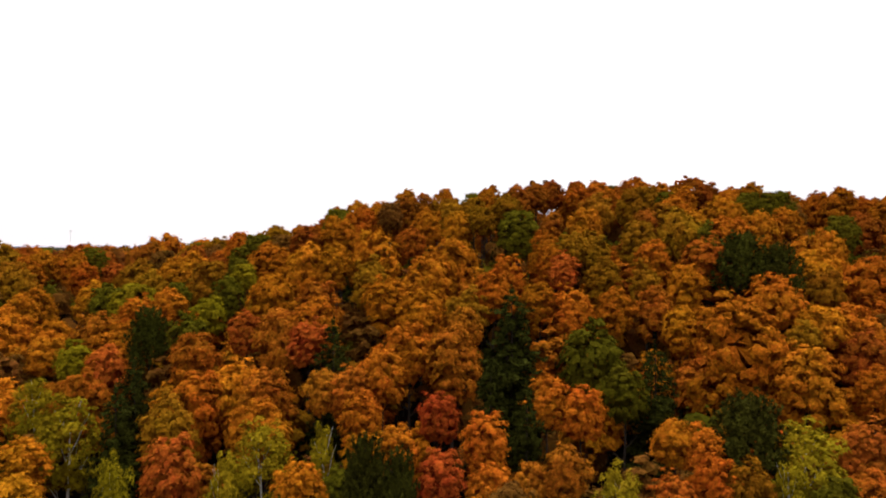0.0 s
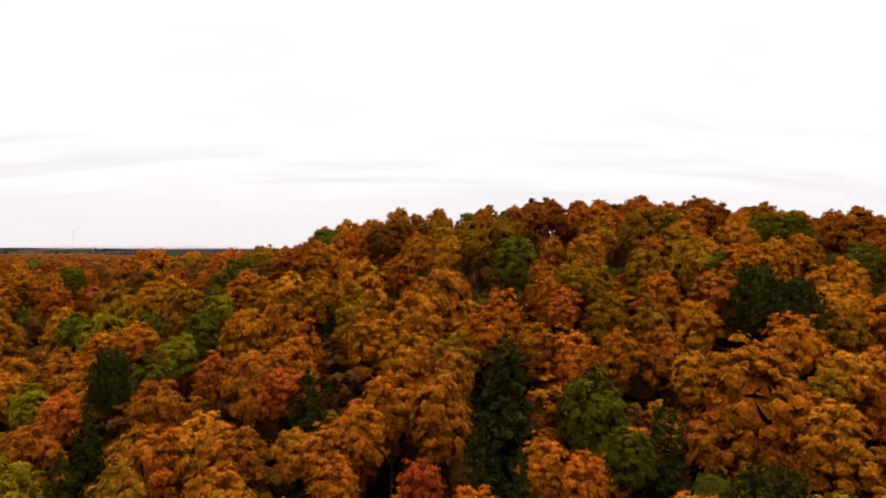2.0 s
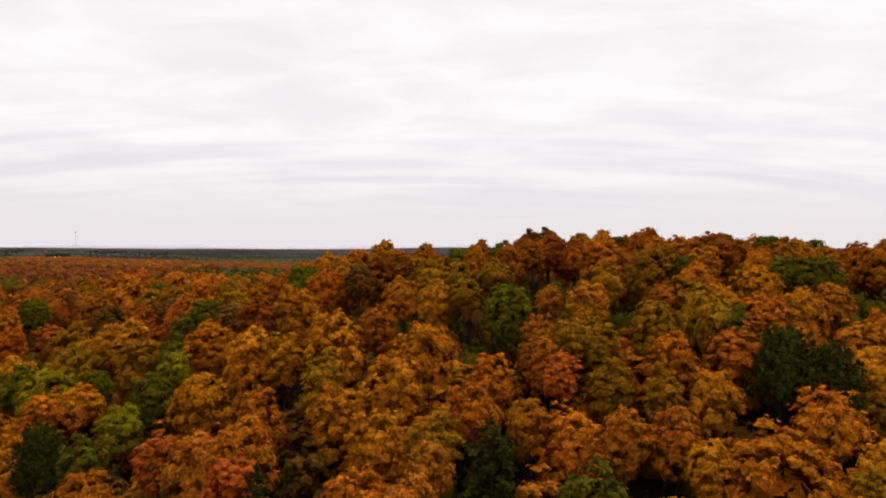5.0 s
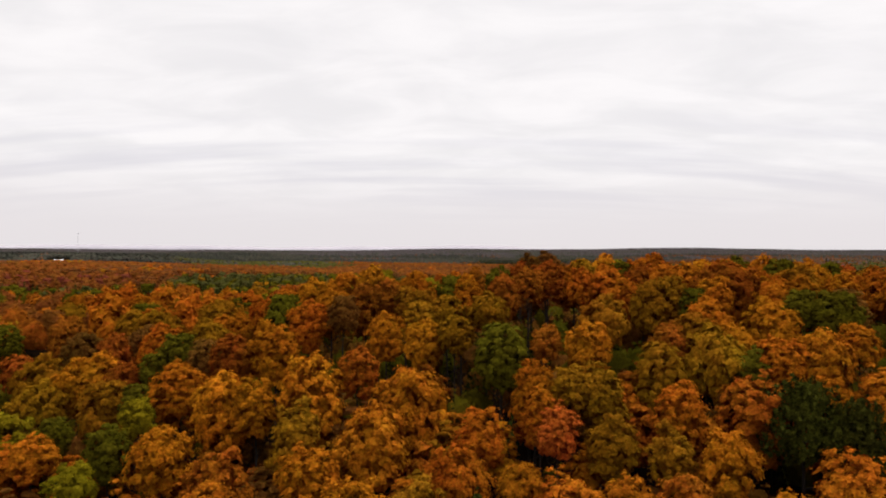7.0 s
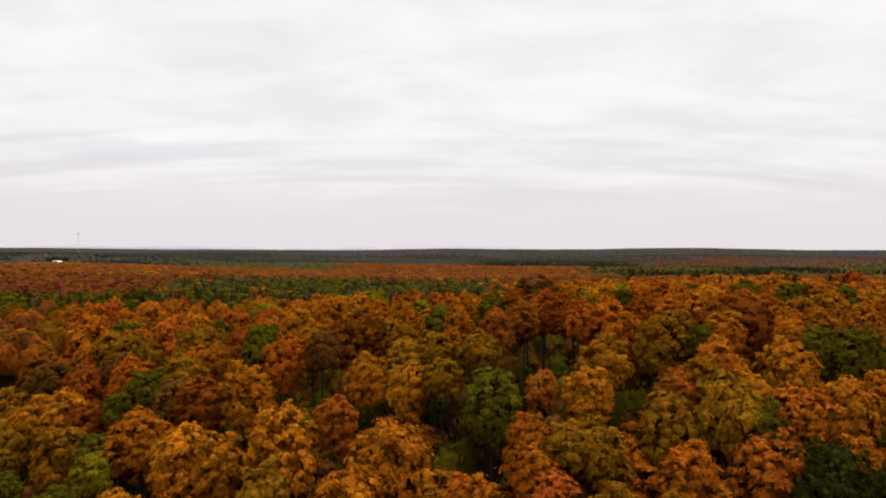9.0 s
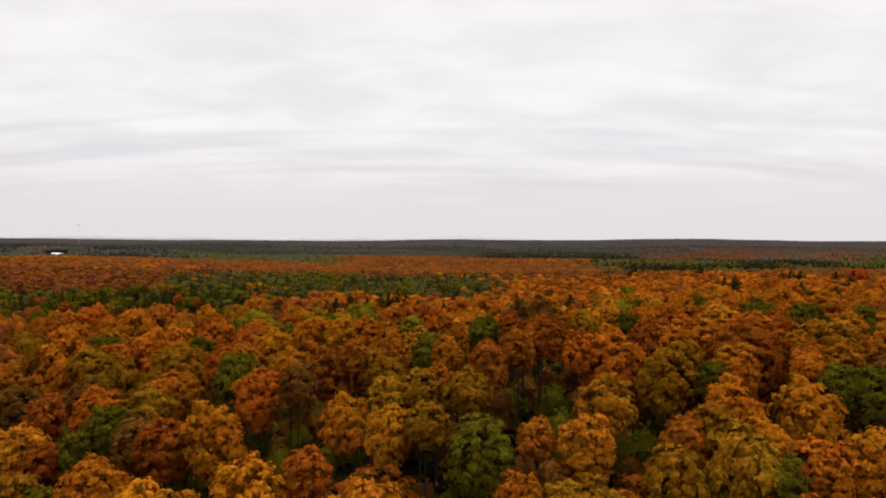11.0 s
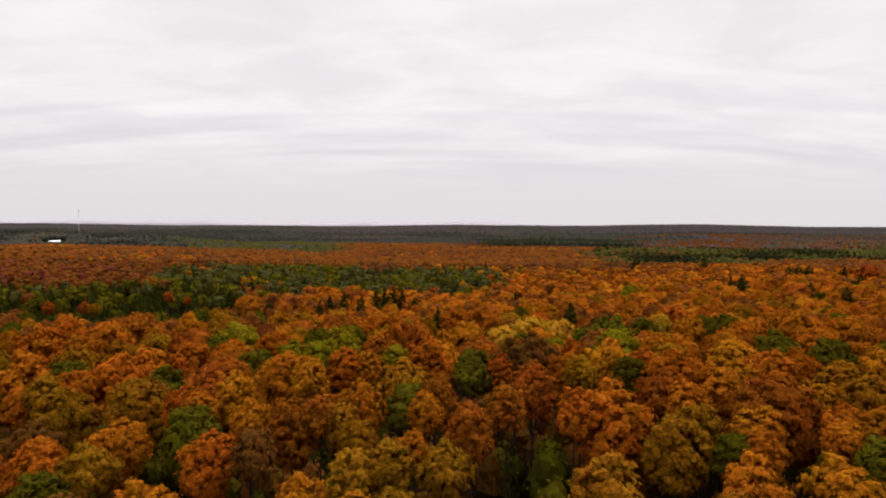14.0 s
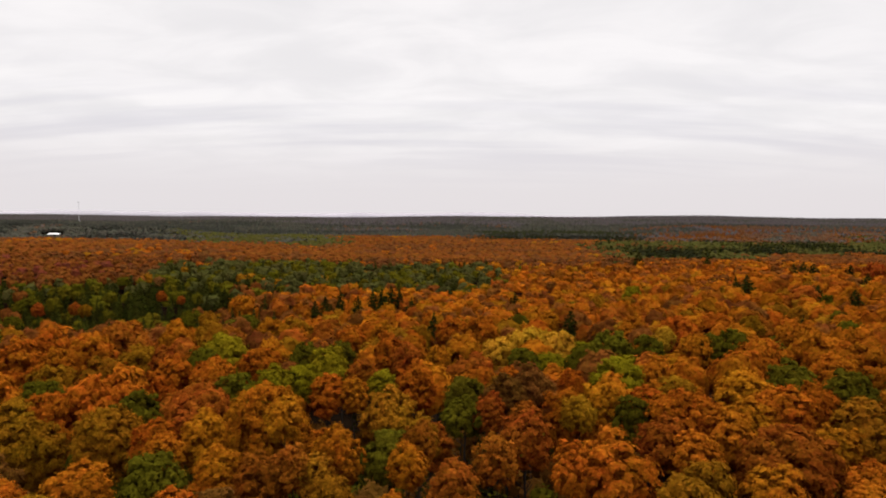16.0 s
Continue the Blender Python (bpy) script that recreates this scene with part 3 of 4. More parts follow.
GOLD_VALE = [
    (-9.6, 282.8, 5.8, 2.5), (-80.9, 283.3, 6.3, 1.2), (-90.4, 302.0, 5.0, 0.6), (-55.9, 308.1, 6.7, 1.4),
    (49.5, 309.1, 4.7, 2.0),
]
GREEN_SLOPE = [
    (38.6, 63.0, 2.6, -0.7), (-10.3, 67.0, 2.4, -2.4), (22.4, 79.2, 2.5, 0.2),
]
GREEN_BANK = [
    (20.5, 87.6, 4.9, 1.1), (-38.5, 96.2, 2.7, 0.4),
]
GREEN_BROW = [
    (-36.4, 109.0, 2.9, 0.5), (46.4, 113.9, 1.9, 0.9), (-48.7, 117.8, 2.0, -0.3), (-37.9, 119.6, 2.1, 0.5),
    (14.2, 119.8, 4.7, 1.5),
]
GREEN_CREST = [
    (66.6, 128.7, 4.6, 1.7), (62.6, 130.9, 3.3, 1.1), (45.7, 131.6, 1.8, 1.1), (-42.4, 134.1, 2.6, 0.3),
    (-39.7, 138.1, 4.1, 0.9), (-23.8, 147.6, 4.6, 1.3), (7.3, 147.7, 3.8, -0.2),
]
GREEN_RIDGE = [
    (40.3, 155.9, 3.3, 1.3), (16.4, 157.3, 3.0, 0.5), (78.8, 169.8, 4.5, 1.2), (91.5, 173.8, 4.4, 1.5),
    (71.8, 174.9, 4.5, 1.3), (17.2, 179.5, 4.2, 0.4), (-48.6, 191.4, 5.2, 1.6), (-29.5, 193.9, 4.8, 2.7),
]
GREEN_BEYOND = [
    (-79.2, 207.9, 5.4, 1.3), (74.4, 213.8, 4.2, 1.7), (62.0, 222.6, 4.0, 1.3), (-13.1, 223.3, 3.4, 2.7),
    (55.1, 232.6, 6.6, 2.3), (86.9, 232.7, 4.5, 2.5), (-24.8, 233.7, 4.2, 2.9), (33.3, 236.3, 5.1, 1.6),
    (-56.6, 244.3, 5.4, 2.0),
]
GREEN_VALE = [
    (-20.4, 302.4, 5.5, -4.7), (-181.3, 341.7, 4.8, 1.3), (-175.2, 351.6, 4.2, 1.4), (-82.7, 362.3, 5.5, 2.7),
    (-118.1, 382.7, 6.7, 5.2), (201.1, 392.1, 5.3, -0.8),
]
GREEN_LOWLAND = [
    (-257.0, 463.1, 8.5, 5.3),
]
LIME_BANK = [
    (-55.7, 97.9, 3.4, -1.6),
]
LIME_BROW = [
    (-37.6, 103.6, 2.8, 0.3), (-35.7, 115.1, 1.9, 0.5), (-57.9, 120.3, 4.9, 0.5),
]
LIME_RIDGE = [
    (44.5, 181.1, 5.4, 1.7), (-19.3, 186.7, 4.2, 2.5), (1.1, 187.9, 3.2, 0.8), (-14.5, 189.0, 3.8, 2.4),
]
LIME_BEYOND = [
    (-12.0, 201.3, 5.1, 3.4), (40.3, 238.7, 6.1, -2.7), (51.2, 245.8, 4.2, -3.0), (-55.0, 258.3, 8.3, 3.2),
]
LIME_VALE = [
    (-9.8, 302.0, 4.6, -4.8),
]
LIME_LOWLAND = [
    (117.2, 442.7, 6.2, 2.7), (85.3, 643.6, 8.2, -5.8),
]
OLIVE_SLOPE = [
    (31.2, 64.9, 2.2, -0.3), (-32.0, 74.3, 3.3, 1.0),
]
OLIVE_BANK = [
    (49.7, 88.7, 2.3, 0.2), (3.4, 94.1, 3.2, 1.3), (59.1, 99.7, 3.6, 1.1),
]
OLIVE_BROW = [
    (32.3, 102.3, 2.9, 0.5), (25.8, 104.0, 3.4, 0.7), (-12.5, 108.5, 3.7, 1.2), (22.5, 111.3, 2.5, 0.5),
    (26.5, 112.0, 3.5, 0.8), (35.5, 116.1, 4.1, 1.2), (43.0, 116.9, 4.5, 1.8), (41.5, 121.6, 3.4, 1.3),
    (7.5, 122.9, 3.0, 0.8),
]
OLIVE_CREST = [
    (-45.5, 125.1, 4.5, 0.9), (30.3, 127.1, 3.9, 1.5), (12.6, 128.7, 3.1, 1.1), (6.3, 130.9, 3.1, 1.1),
    (2.2, 131.3, 3.5, 1.0), (40.5, 134.2, 4.3, 1.6), (-61.9, 134.4, 4.1, 0.1), (1.7, 137.3, 2.8, 0.3),
    (43.8, 137.4, 3.2, 1.1), (-1.1, 143.3, 3.0, 0.1), (-36.4, 143.5, 3.8, 0.6), (70.6, 147.0, 3.3, 0.8),
    (-70.7, 148.3, 4.9, 0.3),
]
OLIVE_RIDGE = [
    (32.3, 153.2, 2.6, 1.1), (10.6, 155.3, 3.0, -0.9), (75.7, 161.8, 4.6, -0.2), (49.9, 165.9, 4.6, 1.5),
    (-46.4, 177.6, 7.2, 1.9), (23.2, 177.9, 2.4, -0.0), (-62.5, 179.0, 7.0, 1.7), (3.4, 181.5, 5.3, 0.8),
    (-76.9, 195.8, 4.5, 0.9),
]
OLIVE_BEYOND = [
    (-88.7, 227.7, 6.4, 0.5), (-81.2, 238.1, 7.3, 1.0), (-78.0, 252.1, 6.2, 1.1),
]
OLIVE_VALE = [
    (114.3, 283.8, 4.2, 1.9), (-71.8, 290.2, 7.2, 1.5), (-50.0, 320.3, 6.9, 2.0), (160.0, 342.0, 4.9, 0.2),
    (-101.5, 362.6, 6.2, 4.5), (88.9, 402.6, 6.1, 2.1), (-188.7, 409.4, 3.5, 6.1),
]
ORANGE_SLOPE = [
    (4.9, 64.9, 2.1, -1.3), (28.6, 66.9, 2.2, -1.7), (-5.1, 68.4, 1.3, 0.8), (4.5, 69.7, 2.9, 1.3),
    (28.4, 70.7, 2.6, -0.7), (25.9, 71.6, 2.0, -0.5), (-21.4, 73.9, 3.5, 1.2), (-9.4, 74.4, 1.9, 1.1),
    (16.1, 74.8, 2.8, 0.9), (12.5, 76.8, 1.7, 0.8), (54.3, 80.4, 2.6, -0.7), (-31.3, 80.9, 4.0, 1.0),
    (-7.8, 82.1, 3.4, 1.9), (47.0, 83.2, 4.6, 0.3),
]
ORANGE_BANK = [
    (-4.5, 86.9, 3.8, 2.1), (40.7, 90.4, 8.4, 1.9), (-49.7, 93.7, 2.9, -1.0), (19.1, 95.5, 3.6, 0.7),
    (25.5, 95.5, 3.4, 0.5), (-19.0, 96.0, 3.9, 1.4), (14.6, 97.1, 2.8, 0.6), (50.6, 97.9, 4.2, 1.2),
    (7.8, 99.2, 3.4, 1.2),
]
ORANGE_BROW = [
    (10.5, 104.7, 2.9, 0.9), (-2.3, 105.4, 4.4, 1.3), (35.5, 108.1, 3.1, 0.9), (18.3, 108.2, 2.0, 0.0),
    (-47.9, 111.7, 3.1, -0.1), (18.0, 112.4, 3.0, 0.7), (1.5, 113.4, 5.4, 1.3), (-54.0, 113.6, 3.6, -0.2),
    (51.9, 117.5, 3.7, 1.7), (58.5, 117.5, 4.2, 1.7),
]
ORANGE_CREST = [
    (49.2, 131.3, 2.3, 1.1), (59.9, 134.8, 2.5, 0.9), (65.3, 136.4, 3.9, 1.1), (-17.6, 137.4, 3.8, 1.6),
    (61.9, 138.2, 3.1, 0.8), (29.0, 139.4, 2.7, 1.1), (34.4, 141.0, 5.3, 1.8), (44.5, 142.7, 3.3, 1.1),
    (-33.4, 149.4, 2.9, 0.1), (51.3, 150.0, 3.7, 1.2),
]
ORANGE_RIDGE = [
    (-25.1, 153.4, 3.3, 2.7), (45.3, 153.4, 4.8, 1.9), (50.5, 157.9, 4.5, 0.5), (32.0, 159.9, 4.4, 0.8),
    (44.2, 159.9, 4.5, 1.3), (93.9, 162.0, 5.2, 1.0), (65.2, 164.0, 4.9, 0.6), (71.9, 167.4, 3.7, 0.9),
    (-34.3, 169.6, 4.0, 0.8), (34.8, 172.9, 2.5, 0.6), (24.8, 180.7, 3.0, 0.2), (-3.6, 184.3, 3.2, 0.7),
    (-8.3, 184.5, 4.0, 1.5), (84.8, 184.5, 4.3, 1.3), (52.8, 186.8, 4.4, 1.2), (7.5, 189.7, 4.6, 0.9),
    (97.6, 197.0, 5.7, 2.3), (77.9, 198.1, 6.4, 2.4), (-72.0, 200.0, 4.8, 1.0),
]
ORANGE_BEYOND = [
    (-64.3, 202.6, 8.5, 2.6), (92.5, 204.0, 6.9, 3.0), (-86.4, 204.8, 8.5, 3.0), (-63.3, 213.5, 7.9, 2.6),
    (-42.6, 216.6, 6.0, 2.9), (-55.9, 222.3, 7.6, 2.8), (-34.3, 225.6, 5.6, 3.3), (-2.0, 230.5, 4.6, 2.6),
    (103.3, 234.0, 5.7, 3.3), (-110.1, 244.6, 8.1, 2.8), (-96.5, 256.1, 8.5, 3.3),
]
ORANGE_VALE = [
    (-112.9, 261.3, 8.5, 3.8), (84.6, 268.5, 6.4, 2.5), (-19.3, 273.8, 5.9, 2.8), (22.9, 277.9, 6.7, 1.7),
    (13.4, 283.5, 5.7, 1.5), (75.4, 286.8, 5.2, 2.3), (108.0, 296.6, 7.4, 3.5),
]
ORANGE_LOWLAND = [
    (-117.4, 454.0, 8.5, 6.1),
]
PINE_SLOPE = [
    (-4.3, 62.3, 2.1, 1.7), (-7.7, 63.3, 2.7, 2.0), (34.0, 71.3, 4.0, 1.1),
]
PINE_BANK = [
    (-45.3, 98.9, 3.1, 0.7),
]
PINE_BROW = [
    (53.5, 102.3, 3.9, 2.9), (48.7, 104.7, 4.6, 3.2),
]
RED_SLOPE = [
    (-0.3, 64.5, 1.5, 0.7), (-0.8, 66.7, 1.5, -2.4), (-29.1, 68.2, 3.1, 0.9), (46.8, 71.2, 3.2, -0.7),
    (-0.6, 73.2, 2.6, 1.3),
]
RED_BANK = [
    (57.1, 86.3, 3.6, -0.1), (-47.6, 90.9, 2.5, -0.4), (-19.1, 91.0, 3.0, 0.9), (-29.3, 95.3, 2.6, 0.7),
]
RED_BROW = [
    (19.7, 104.8, 2.3, 0.4),
]
RED_VALE = [
    (193.3, 398.9, 7.3, 3.3), (-209.5, 401.2, 3.2, 7.6),
]
RED_LOWLAND = [
    (-162.8, 471.0, 2.3, 2.5), (321.2, 544.5, 8.5, 8), (324.0, 573.0, 7.8, 4.3),
]
RUST_SLOPE = [
    (12.2, 64.2, 2.1, 1.0), (23.2, 64.9, 2.1, -2.0), (43.3, 65.0, 2.8, -1.6), (9.5, 68.8, 1.8, -3.5),
    (-11.3, 78.5, 2.8, 1.7), (-14.9, 79.2, 2.1, 1.4), (-22.2, 80.1, 3.5, 1.3), (1.2, 84.9, 3.7, 2.1),
]
RUST_BANK = [
    (3.0, 89.9, 2.7, 1.5), (-35.0, 90.4, 3.9, 1.0), (-24.1, 94.8, 4.0, 1.3), (31.6, 95.7, 3.2, 0.5),
]
RUST_BROW = [
    (-19.7, 101.2, 3.8, 1.3), (44.7, 109.5, 4.6, 1.7), (-5.9, 118.2, 3.2, 0.9), (20.7, 120.2, 2.5, 0.7),
    (38.0, 120.6, 3.3, 1.3),
]
RUST_CREST = [
    (-27.0, 127.6, 3.9, 1.6), (-47.3, 134.0, 3.7, 0.6), (15.6, 136.4, 3.3, 1.4), (20.4, 141.7, 2.9, 1.2),
    (55.2, 142.3, 6.6, 2.1), (-8.4, 143.1, 3.8, 1.4), (-4.6, 143.2, 2.7, 1.3), (11.1, 146.5, 2.2, 1.1),
    (24.6, 147.6, 3.8, 1.9), (42.2, 147.7, 3.8, 1.9),
]
RUST_RIDGE = [
    (25.0, 152.7, 2.7, 1.2), (20.5, 157.1, 2.6, 1.2), (-29.6, 176.7, 6.3, 2.7), (-33.1, 184.9, 6.8, 2.8),
    (-3.5, 192.8, 3.4, 1.6),
]
RUST_BEYOND = [
    (4.0, 214.2, 3.9, 2.0), (-68.2, 247.2, 4.9, 1.1), (-81.7, 259.4, 6.4, 1.4),
]
RUST_VALE = [
    (-98.6, 280.6, 7.7, 2.5), (125.4, 308.5, 8.0, 3.4), (-201.6, 421.3, 3.3, 5.4),
]
RUST_LOWLAND = [
    (-175.4, 471.4, 3.6, 4.9),
]
SPRUCE_SLOPE = [
    (9.5, 72.6, 2.6, 2.2), (-38.3, 75.2, 3.0, 1.9), (5.7, 76.7, 3.1, 2.8), (26.9, 81.3, 3.0, 0.9),
]
SPRUCE_BANK = [
    (-14.8, 86.4, 3.2, 2.7), (-41.6, 86.5, 2.5, 1.2), (9.6, 90.1, 4.6, 3.4),
]
SPRUCE_VALE = [
    (55.1, 291.9, 3.2, 2.2), (6.0, 314.4, 2.4, 1.5), (30.7, 381.1, 2.5, -2.7), (217.2, 396.7, 4.4, 0.6),
    (201.0, 401.3, 3.4, 2.2), (-54.9, 416.5, 3.5, 2.8), (169.0, 425.1, 2.7, 3.7), (-67.1, 431.6, 3.6, 4.4),
    (47.7, 431.6, 3.6, 4.8), (178.1, 431.9, 4.6, 4.4),
]
SPRUCE_LOWLAND = [
    (-63.3, 441.6, 3.7, 5.9), (-43.9, 441.6, 3.7, 5.9), (-12.5, 441.9, 4.3, 2.1), (-56.4, 451.5, 3.5, 7.9),
    (-37.9, 461.9, 4.2, 6.7), (-134.5, 471.8, 4.2, 5.4), (-34.0, 475.8, 4.0, 7.4), (-22.7, 479.6, 3.7, 6.6),
    (276.4, 481.6, 4.3, 2.5), (-29.5, 487.8, 4.1, 8), (-119.0, 531.5, 3.4, 1.3), (-107.3, 541.3, 3.0, -1.2),
    (-101.0, 561.4, 3.1, -0.3), (313.7, 561.8, 4.6, 4.8), (285.9, 562.2, 5.5, 5.3), (281.2, 581.8, 4.6, 4.0),
    (294.0, 591.9, 4.7, 4.3), (236.2, 642.3, 5.4, 5.7), (191.9, 702.5, 5.8, 8), (318.0, 722.6, 6.4, 0.3),
]
YELLOW_BEYOND = [
    (73.4, 246.5, 3.3, 1.1), (27.4, 258.7, 6.1, -0.3),
]
YELLOW_VALE = [
    (46.1, 261.2, 7.3, -1.4), (36.7, 267.3, 7.5, 0.7),
]
KEYED = [
    ("birch", BIRCH_SLOPE), ("brown", BROWN_SLOPE), ("brown", BROWN_CREST), ("brown", BROWN_RIDGE),
    ("gold", GOLD_SLOPE), ("gold", GOLD_BANK), ("gold", GOLD_BROW), ("gold", GOLD_CREST),
    ("gold", GOLD_RIDGE), ("gold", GOLD_BEYOND), ("gold", GOLD_VALE), ("green", GREEN_SLOPE),
    ("green", GREEN_BANK), ("green", GREEN_BROW), ("green", GREEN_CREST), ("green", GREEN_RIDGE),
    ("green", GREEN_BEYOND), ("green", GREEN_VALE), ("green", GREEN_LOWLAND), ("lime", LIME_BANK),
    ("lime", LIME_BROW), ("lime", LIME_RIDGE), ("lime", LIME_BEYOND), ("lime", LIME_VALE),
    ("lime", LIME_LOWLAND), ("olive", OLIVE_SLOPE), ("olive", OLIVE_BANK), ("olive", OLIVE_BROW),
    ("olive", OLIVE_CREST), ("olive", OLIVE_RIDGE), ("olive", OLIVE_BEYOND), ("olive", OLIVE_VALE),
    ("orange", ORANGE_SLOPE), ("orange", ORANGE_BANK), ("orange", ORANGE_BROW), ("orange", ORANGE_CREST),
    ("orange", ORANGE_RIDGE), ("orange", ORANGE_BEYOND), ("orange", ORANGE_VALE), ("orange", ORANGE_LOWLAND),
    ("pine", PINE_SLOPE), ("pine", PINE_BANK), ("pine", PINE_BROW), ("red", RED_SLOPE),
    ("red", RED_BANK), ("red", RED_BROW), ("red", RED_VALE), ("red", RED_LOWLAND),
    ("rust", RUST_SLOPE), ("rust", RUST_BANK), ("rust", RUST_BROW), ("rust", RUST_CREST),
    ("rust", RUST_RIDGE), ("rust", RUST_BEYOND), ("rust", RUST_VALE), ("rust", RUST_LOWLAND),
    ("spruce", SPRUCE_SLOPE), ("spruce", SPRUCE_BANK), ("spruce", SPRUCE_VALE), ("spruce", SPRUCE_LOWLAND),
    ("yellow", YELLOW_BEYOND), ("yellow", YELLOW_VALE),
]
# dark gaps in the wood on the crest: x, y, radius
GLADES = [(6.0, 142.1, 3.4), (10.2, 150.4, 2.2), (-15.6, 144.6, 3.3), (23.5, 137.2, 2.8), (30.9, 151.7, 2.7), (-49.8, 162.5, 4.6), (-7.9, 178.8, 3.5), (64.1, 144.9, 3.6), (-40.9, 186.1, 2.9), (-53.1, 171.7, 3.9), (52.8, 194.1, 2.3)]


for colour, rows in KEYED:
    for row in rows:
        plant(colour, row[0], row[1], row[2] * (1.5 if colour == "spruce" else 1.03), row[3])


def mix_at(x, y, r):
    """Which look a tree has, by the stand that it belongs to; r is a number drawn from 0 to 1."""
    u = (x - 16) / max(y - 67, 40)
    w1, w2 = noise.noise((x / 140, y / 140, 1.7)), noise.noise((x / 55, y / 55, 4.2))
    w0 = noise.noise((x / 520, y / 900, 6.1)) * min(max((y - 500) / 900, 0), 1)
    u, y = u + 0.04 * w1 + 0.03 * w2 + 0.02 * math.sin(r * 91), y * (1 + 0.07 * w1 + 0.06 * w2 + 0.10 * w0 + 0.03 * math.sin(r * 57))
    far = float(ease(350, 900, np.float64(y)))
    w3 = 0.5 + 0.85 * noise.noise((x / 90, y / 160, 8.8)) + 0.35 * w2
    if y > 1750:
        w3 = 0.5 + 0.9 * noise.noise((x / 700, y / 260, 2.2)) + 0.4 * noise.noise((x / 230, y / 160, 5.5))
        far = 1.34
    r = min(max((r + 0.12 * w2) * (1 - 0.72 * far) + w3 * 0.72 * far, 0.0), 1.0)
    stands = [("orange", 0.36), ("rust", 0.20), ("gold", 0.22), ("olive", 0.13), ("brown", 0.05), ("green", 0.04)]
    # far stands turn greyer with distance: haze carried by the leaf colour
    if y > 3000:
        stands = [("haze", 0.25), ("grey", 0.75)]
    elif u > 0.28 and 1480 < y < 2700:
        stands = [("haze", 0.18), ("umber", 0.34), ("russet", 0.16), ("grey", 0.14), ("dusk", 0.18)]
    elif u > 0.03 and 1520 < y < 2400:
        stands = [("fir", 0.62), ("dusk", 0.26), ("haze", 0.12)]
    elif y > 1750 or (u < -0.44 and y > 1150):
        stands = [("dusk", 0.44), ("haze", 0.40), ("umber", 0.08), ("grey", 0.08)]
    elif u < -0.31 and 318 < y < 575:
        stands = [("spruce", 0.66), ("pine", 0.16), ("green", 0.13), ("copper", 0.05)] if y < 505 else [("green", 0.36), ("spruce", 0.42), ("sage", 0.16), ("copper", 0.06)]
    elif u < -0.48 and 575 < y < 720:
        stands = [("plum", 0.22), ("copper", 0.40), ("russet", 0.20), ("sage", 0.12), ("gold", 0.06)]
    elif u < 0.05 and 565 < y < 715:
        stands = [("green", 0.36), ("sage", 0.34), ("spruce", 0.17), ("olive", 0.09), ("copper", 0.04)]
    elif -0.44 < u < -0.18 and y > 1180:
        stands = [("sage", 0.62), ("haze", 0.22), ("fir", 0.16)]
    elif u > 0.22 and y > (790 if u < 0.46 else 980):
        stands = [("fir", 0.36), ("spruce", 0.12), ("sage", 0.36), ("russet", 0.16)]
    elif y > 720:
        # orange leaf dulled to copper and russet, in place of haze over the lowland
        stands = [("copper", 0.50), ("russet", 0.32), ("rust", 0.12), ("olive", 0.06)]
    elif y > 185:
        stands = [("orange", 0.36), ("copper", 0.18), ("rust", 0.16), ("gold", 0.17), ("olive", 0.08), ("green", 0.04), ("spruce", 0.01)]
        if u < -0.2:
            stands = [("copper", 0.50), ("rust", 0.24), ("orange", 0.14), ("olive", 0.08), ("green", 0.04)]
    for name, share in stands:
        r -= share
        if r <= 0:
            return name
    return stands[0][0]


def scatter(y0, y1, gap, wide=0.75, margin=14.0, seed=1):
    """Places on a jittered staggered grid, over the wedge of land that the flight looks across."""
    g = np.random.default_rng(seed)
    ys = np.arange(y0, y1, gap * 0.87)
    n = int((wide * y1 + margin) / gap) + 1
    X, Y = np.meshgrid(np.arange(-n, n + 1) * gap, ys)
    X = X + (np.arange(len(ys)) % 2)[:, None] * gap / 2
    X = X + g.uniform(-0.36, 0.36, X.shape) * gap * 1.3
    Y = Y + g.uniform(-0.36, 0.36, Y.shape) * gap * 1.3
    keep = np.abs(X) < wide * (Y - 18) + margin
    return np.column_stack([X[keep], Y[keep]])


# the rest of the hill's trees stand between the ones above, and saplings fill the gaps
conifers = [(x, y, r) for name, rows in KEYED if name == "spruce" for x, y, r, e in rows if y < 112]
for gap, small, large, clear, drop, end in ((8.6, 3.6, 5.0, 0.70, 0.0, 182), (4.6, 2.8, 3.8, 0.45, 4.5, 120)):
    for x, y in scatter(63, end, gap, 0.72, 20.0, int(gap * 10)):
        rad = pick.uniform(small, large)
        room = clear + (0.18 if (125 < y < 178 and drop == 0) or y < 82 else 0.0)
        if any((x - a) ** 2 + (y - b) ** 2 < (room * (rad + q)) ** 2 for a, b, q in placed):
            continue
        if any((x - a) ** 2 + (y - b) ** 2 < q * q for a, b, q in GLADES):
            continue
        # low ground is left open below the spruces, which stand clear of the wood's edge
        if any(b - (10 if drop > 0 else 17) < y < b and abs(x - a * y / b) < 0.75 * (rad + q) for a, b, q in conifers):
            continue
        look_ = mix_at(x, y, pick.random())
        if drop > 0:
            look_ = pick.choice(("olive", "gold", "orange", "rust", "brown"))
        if y < 78 and x > -10 and look_ in ("orange", "gold", "rust"):
            look_ = pick.choice(("green", "brown", "rust", "green"))
        plant(look_, x, y, rad, pick.uniform(-2.6, 0.6) - (0.0 if y < 125 else 1.2 if x > -30 else -0.9) - drop, drop > 0)
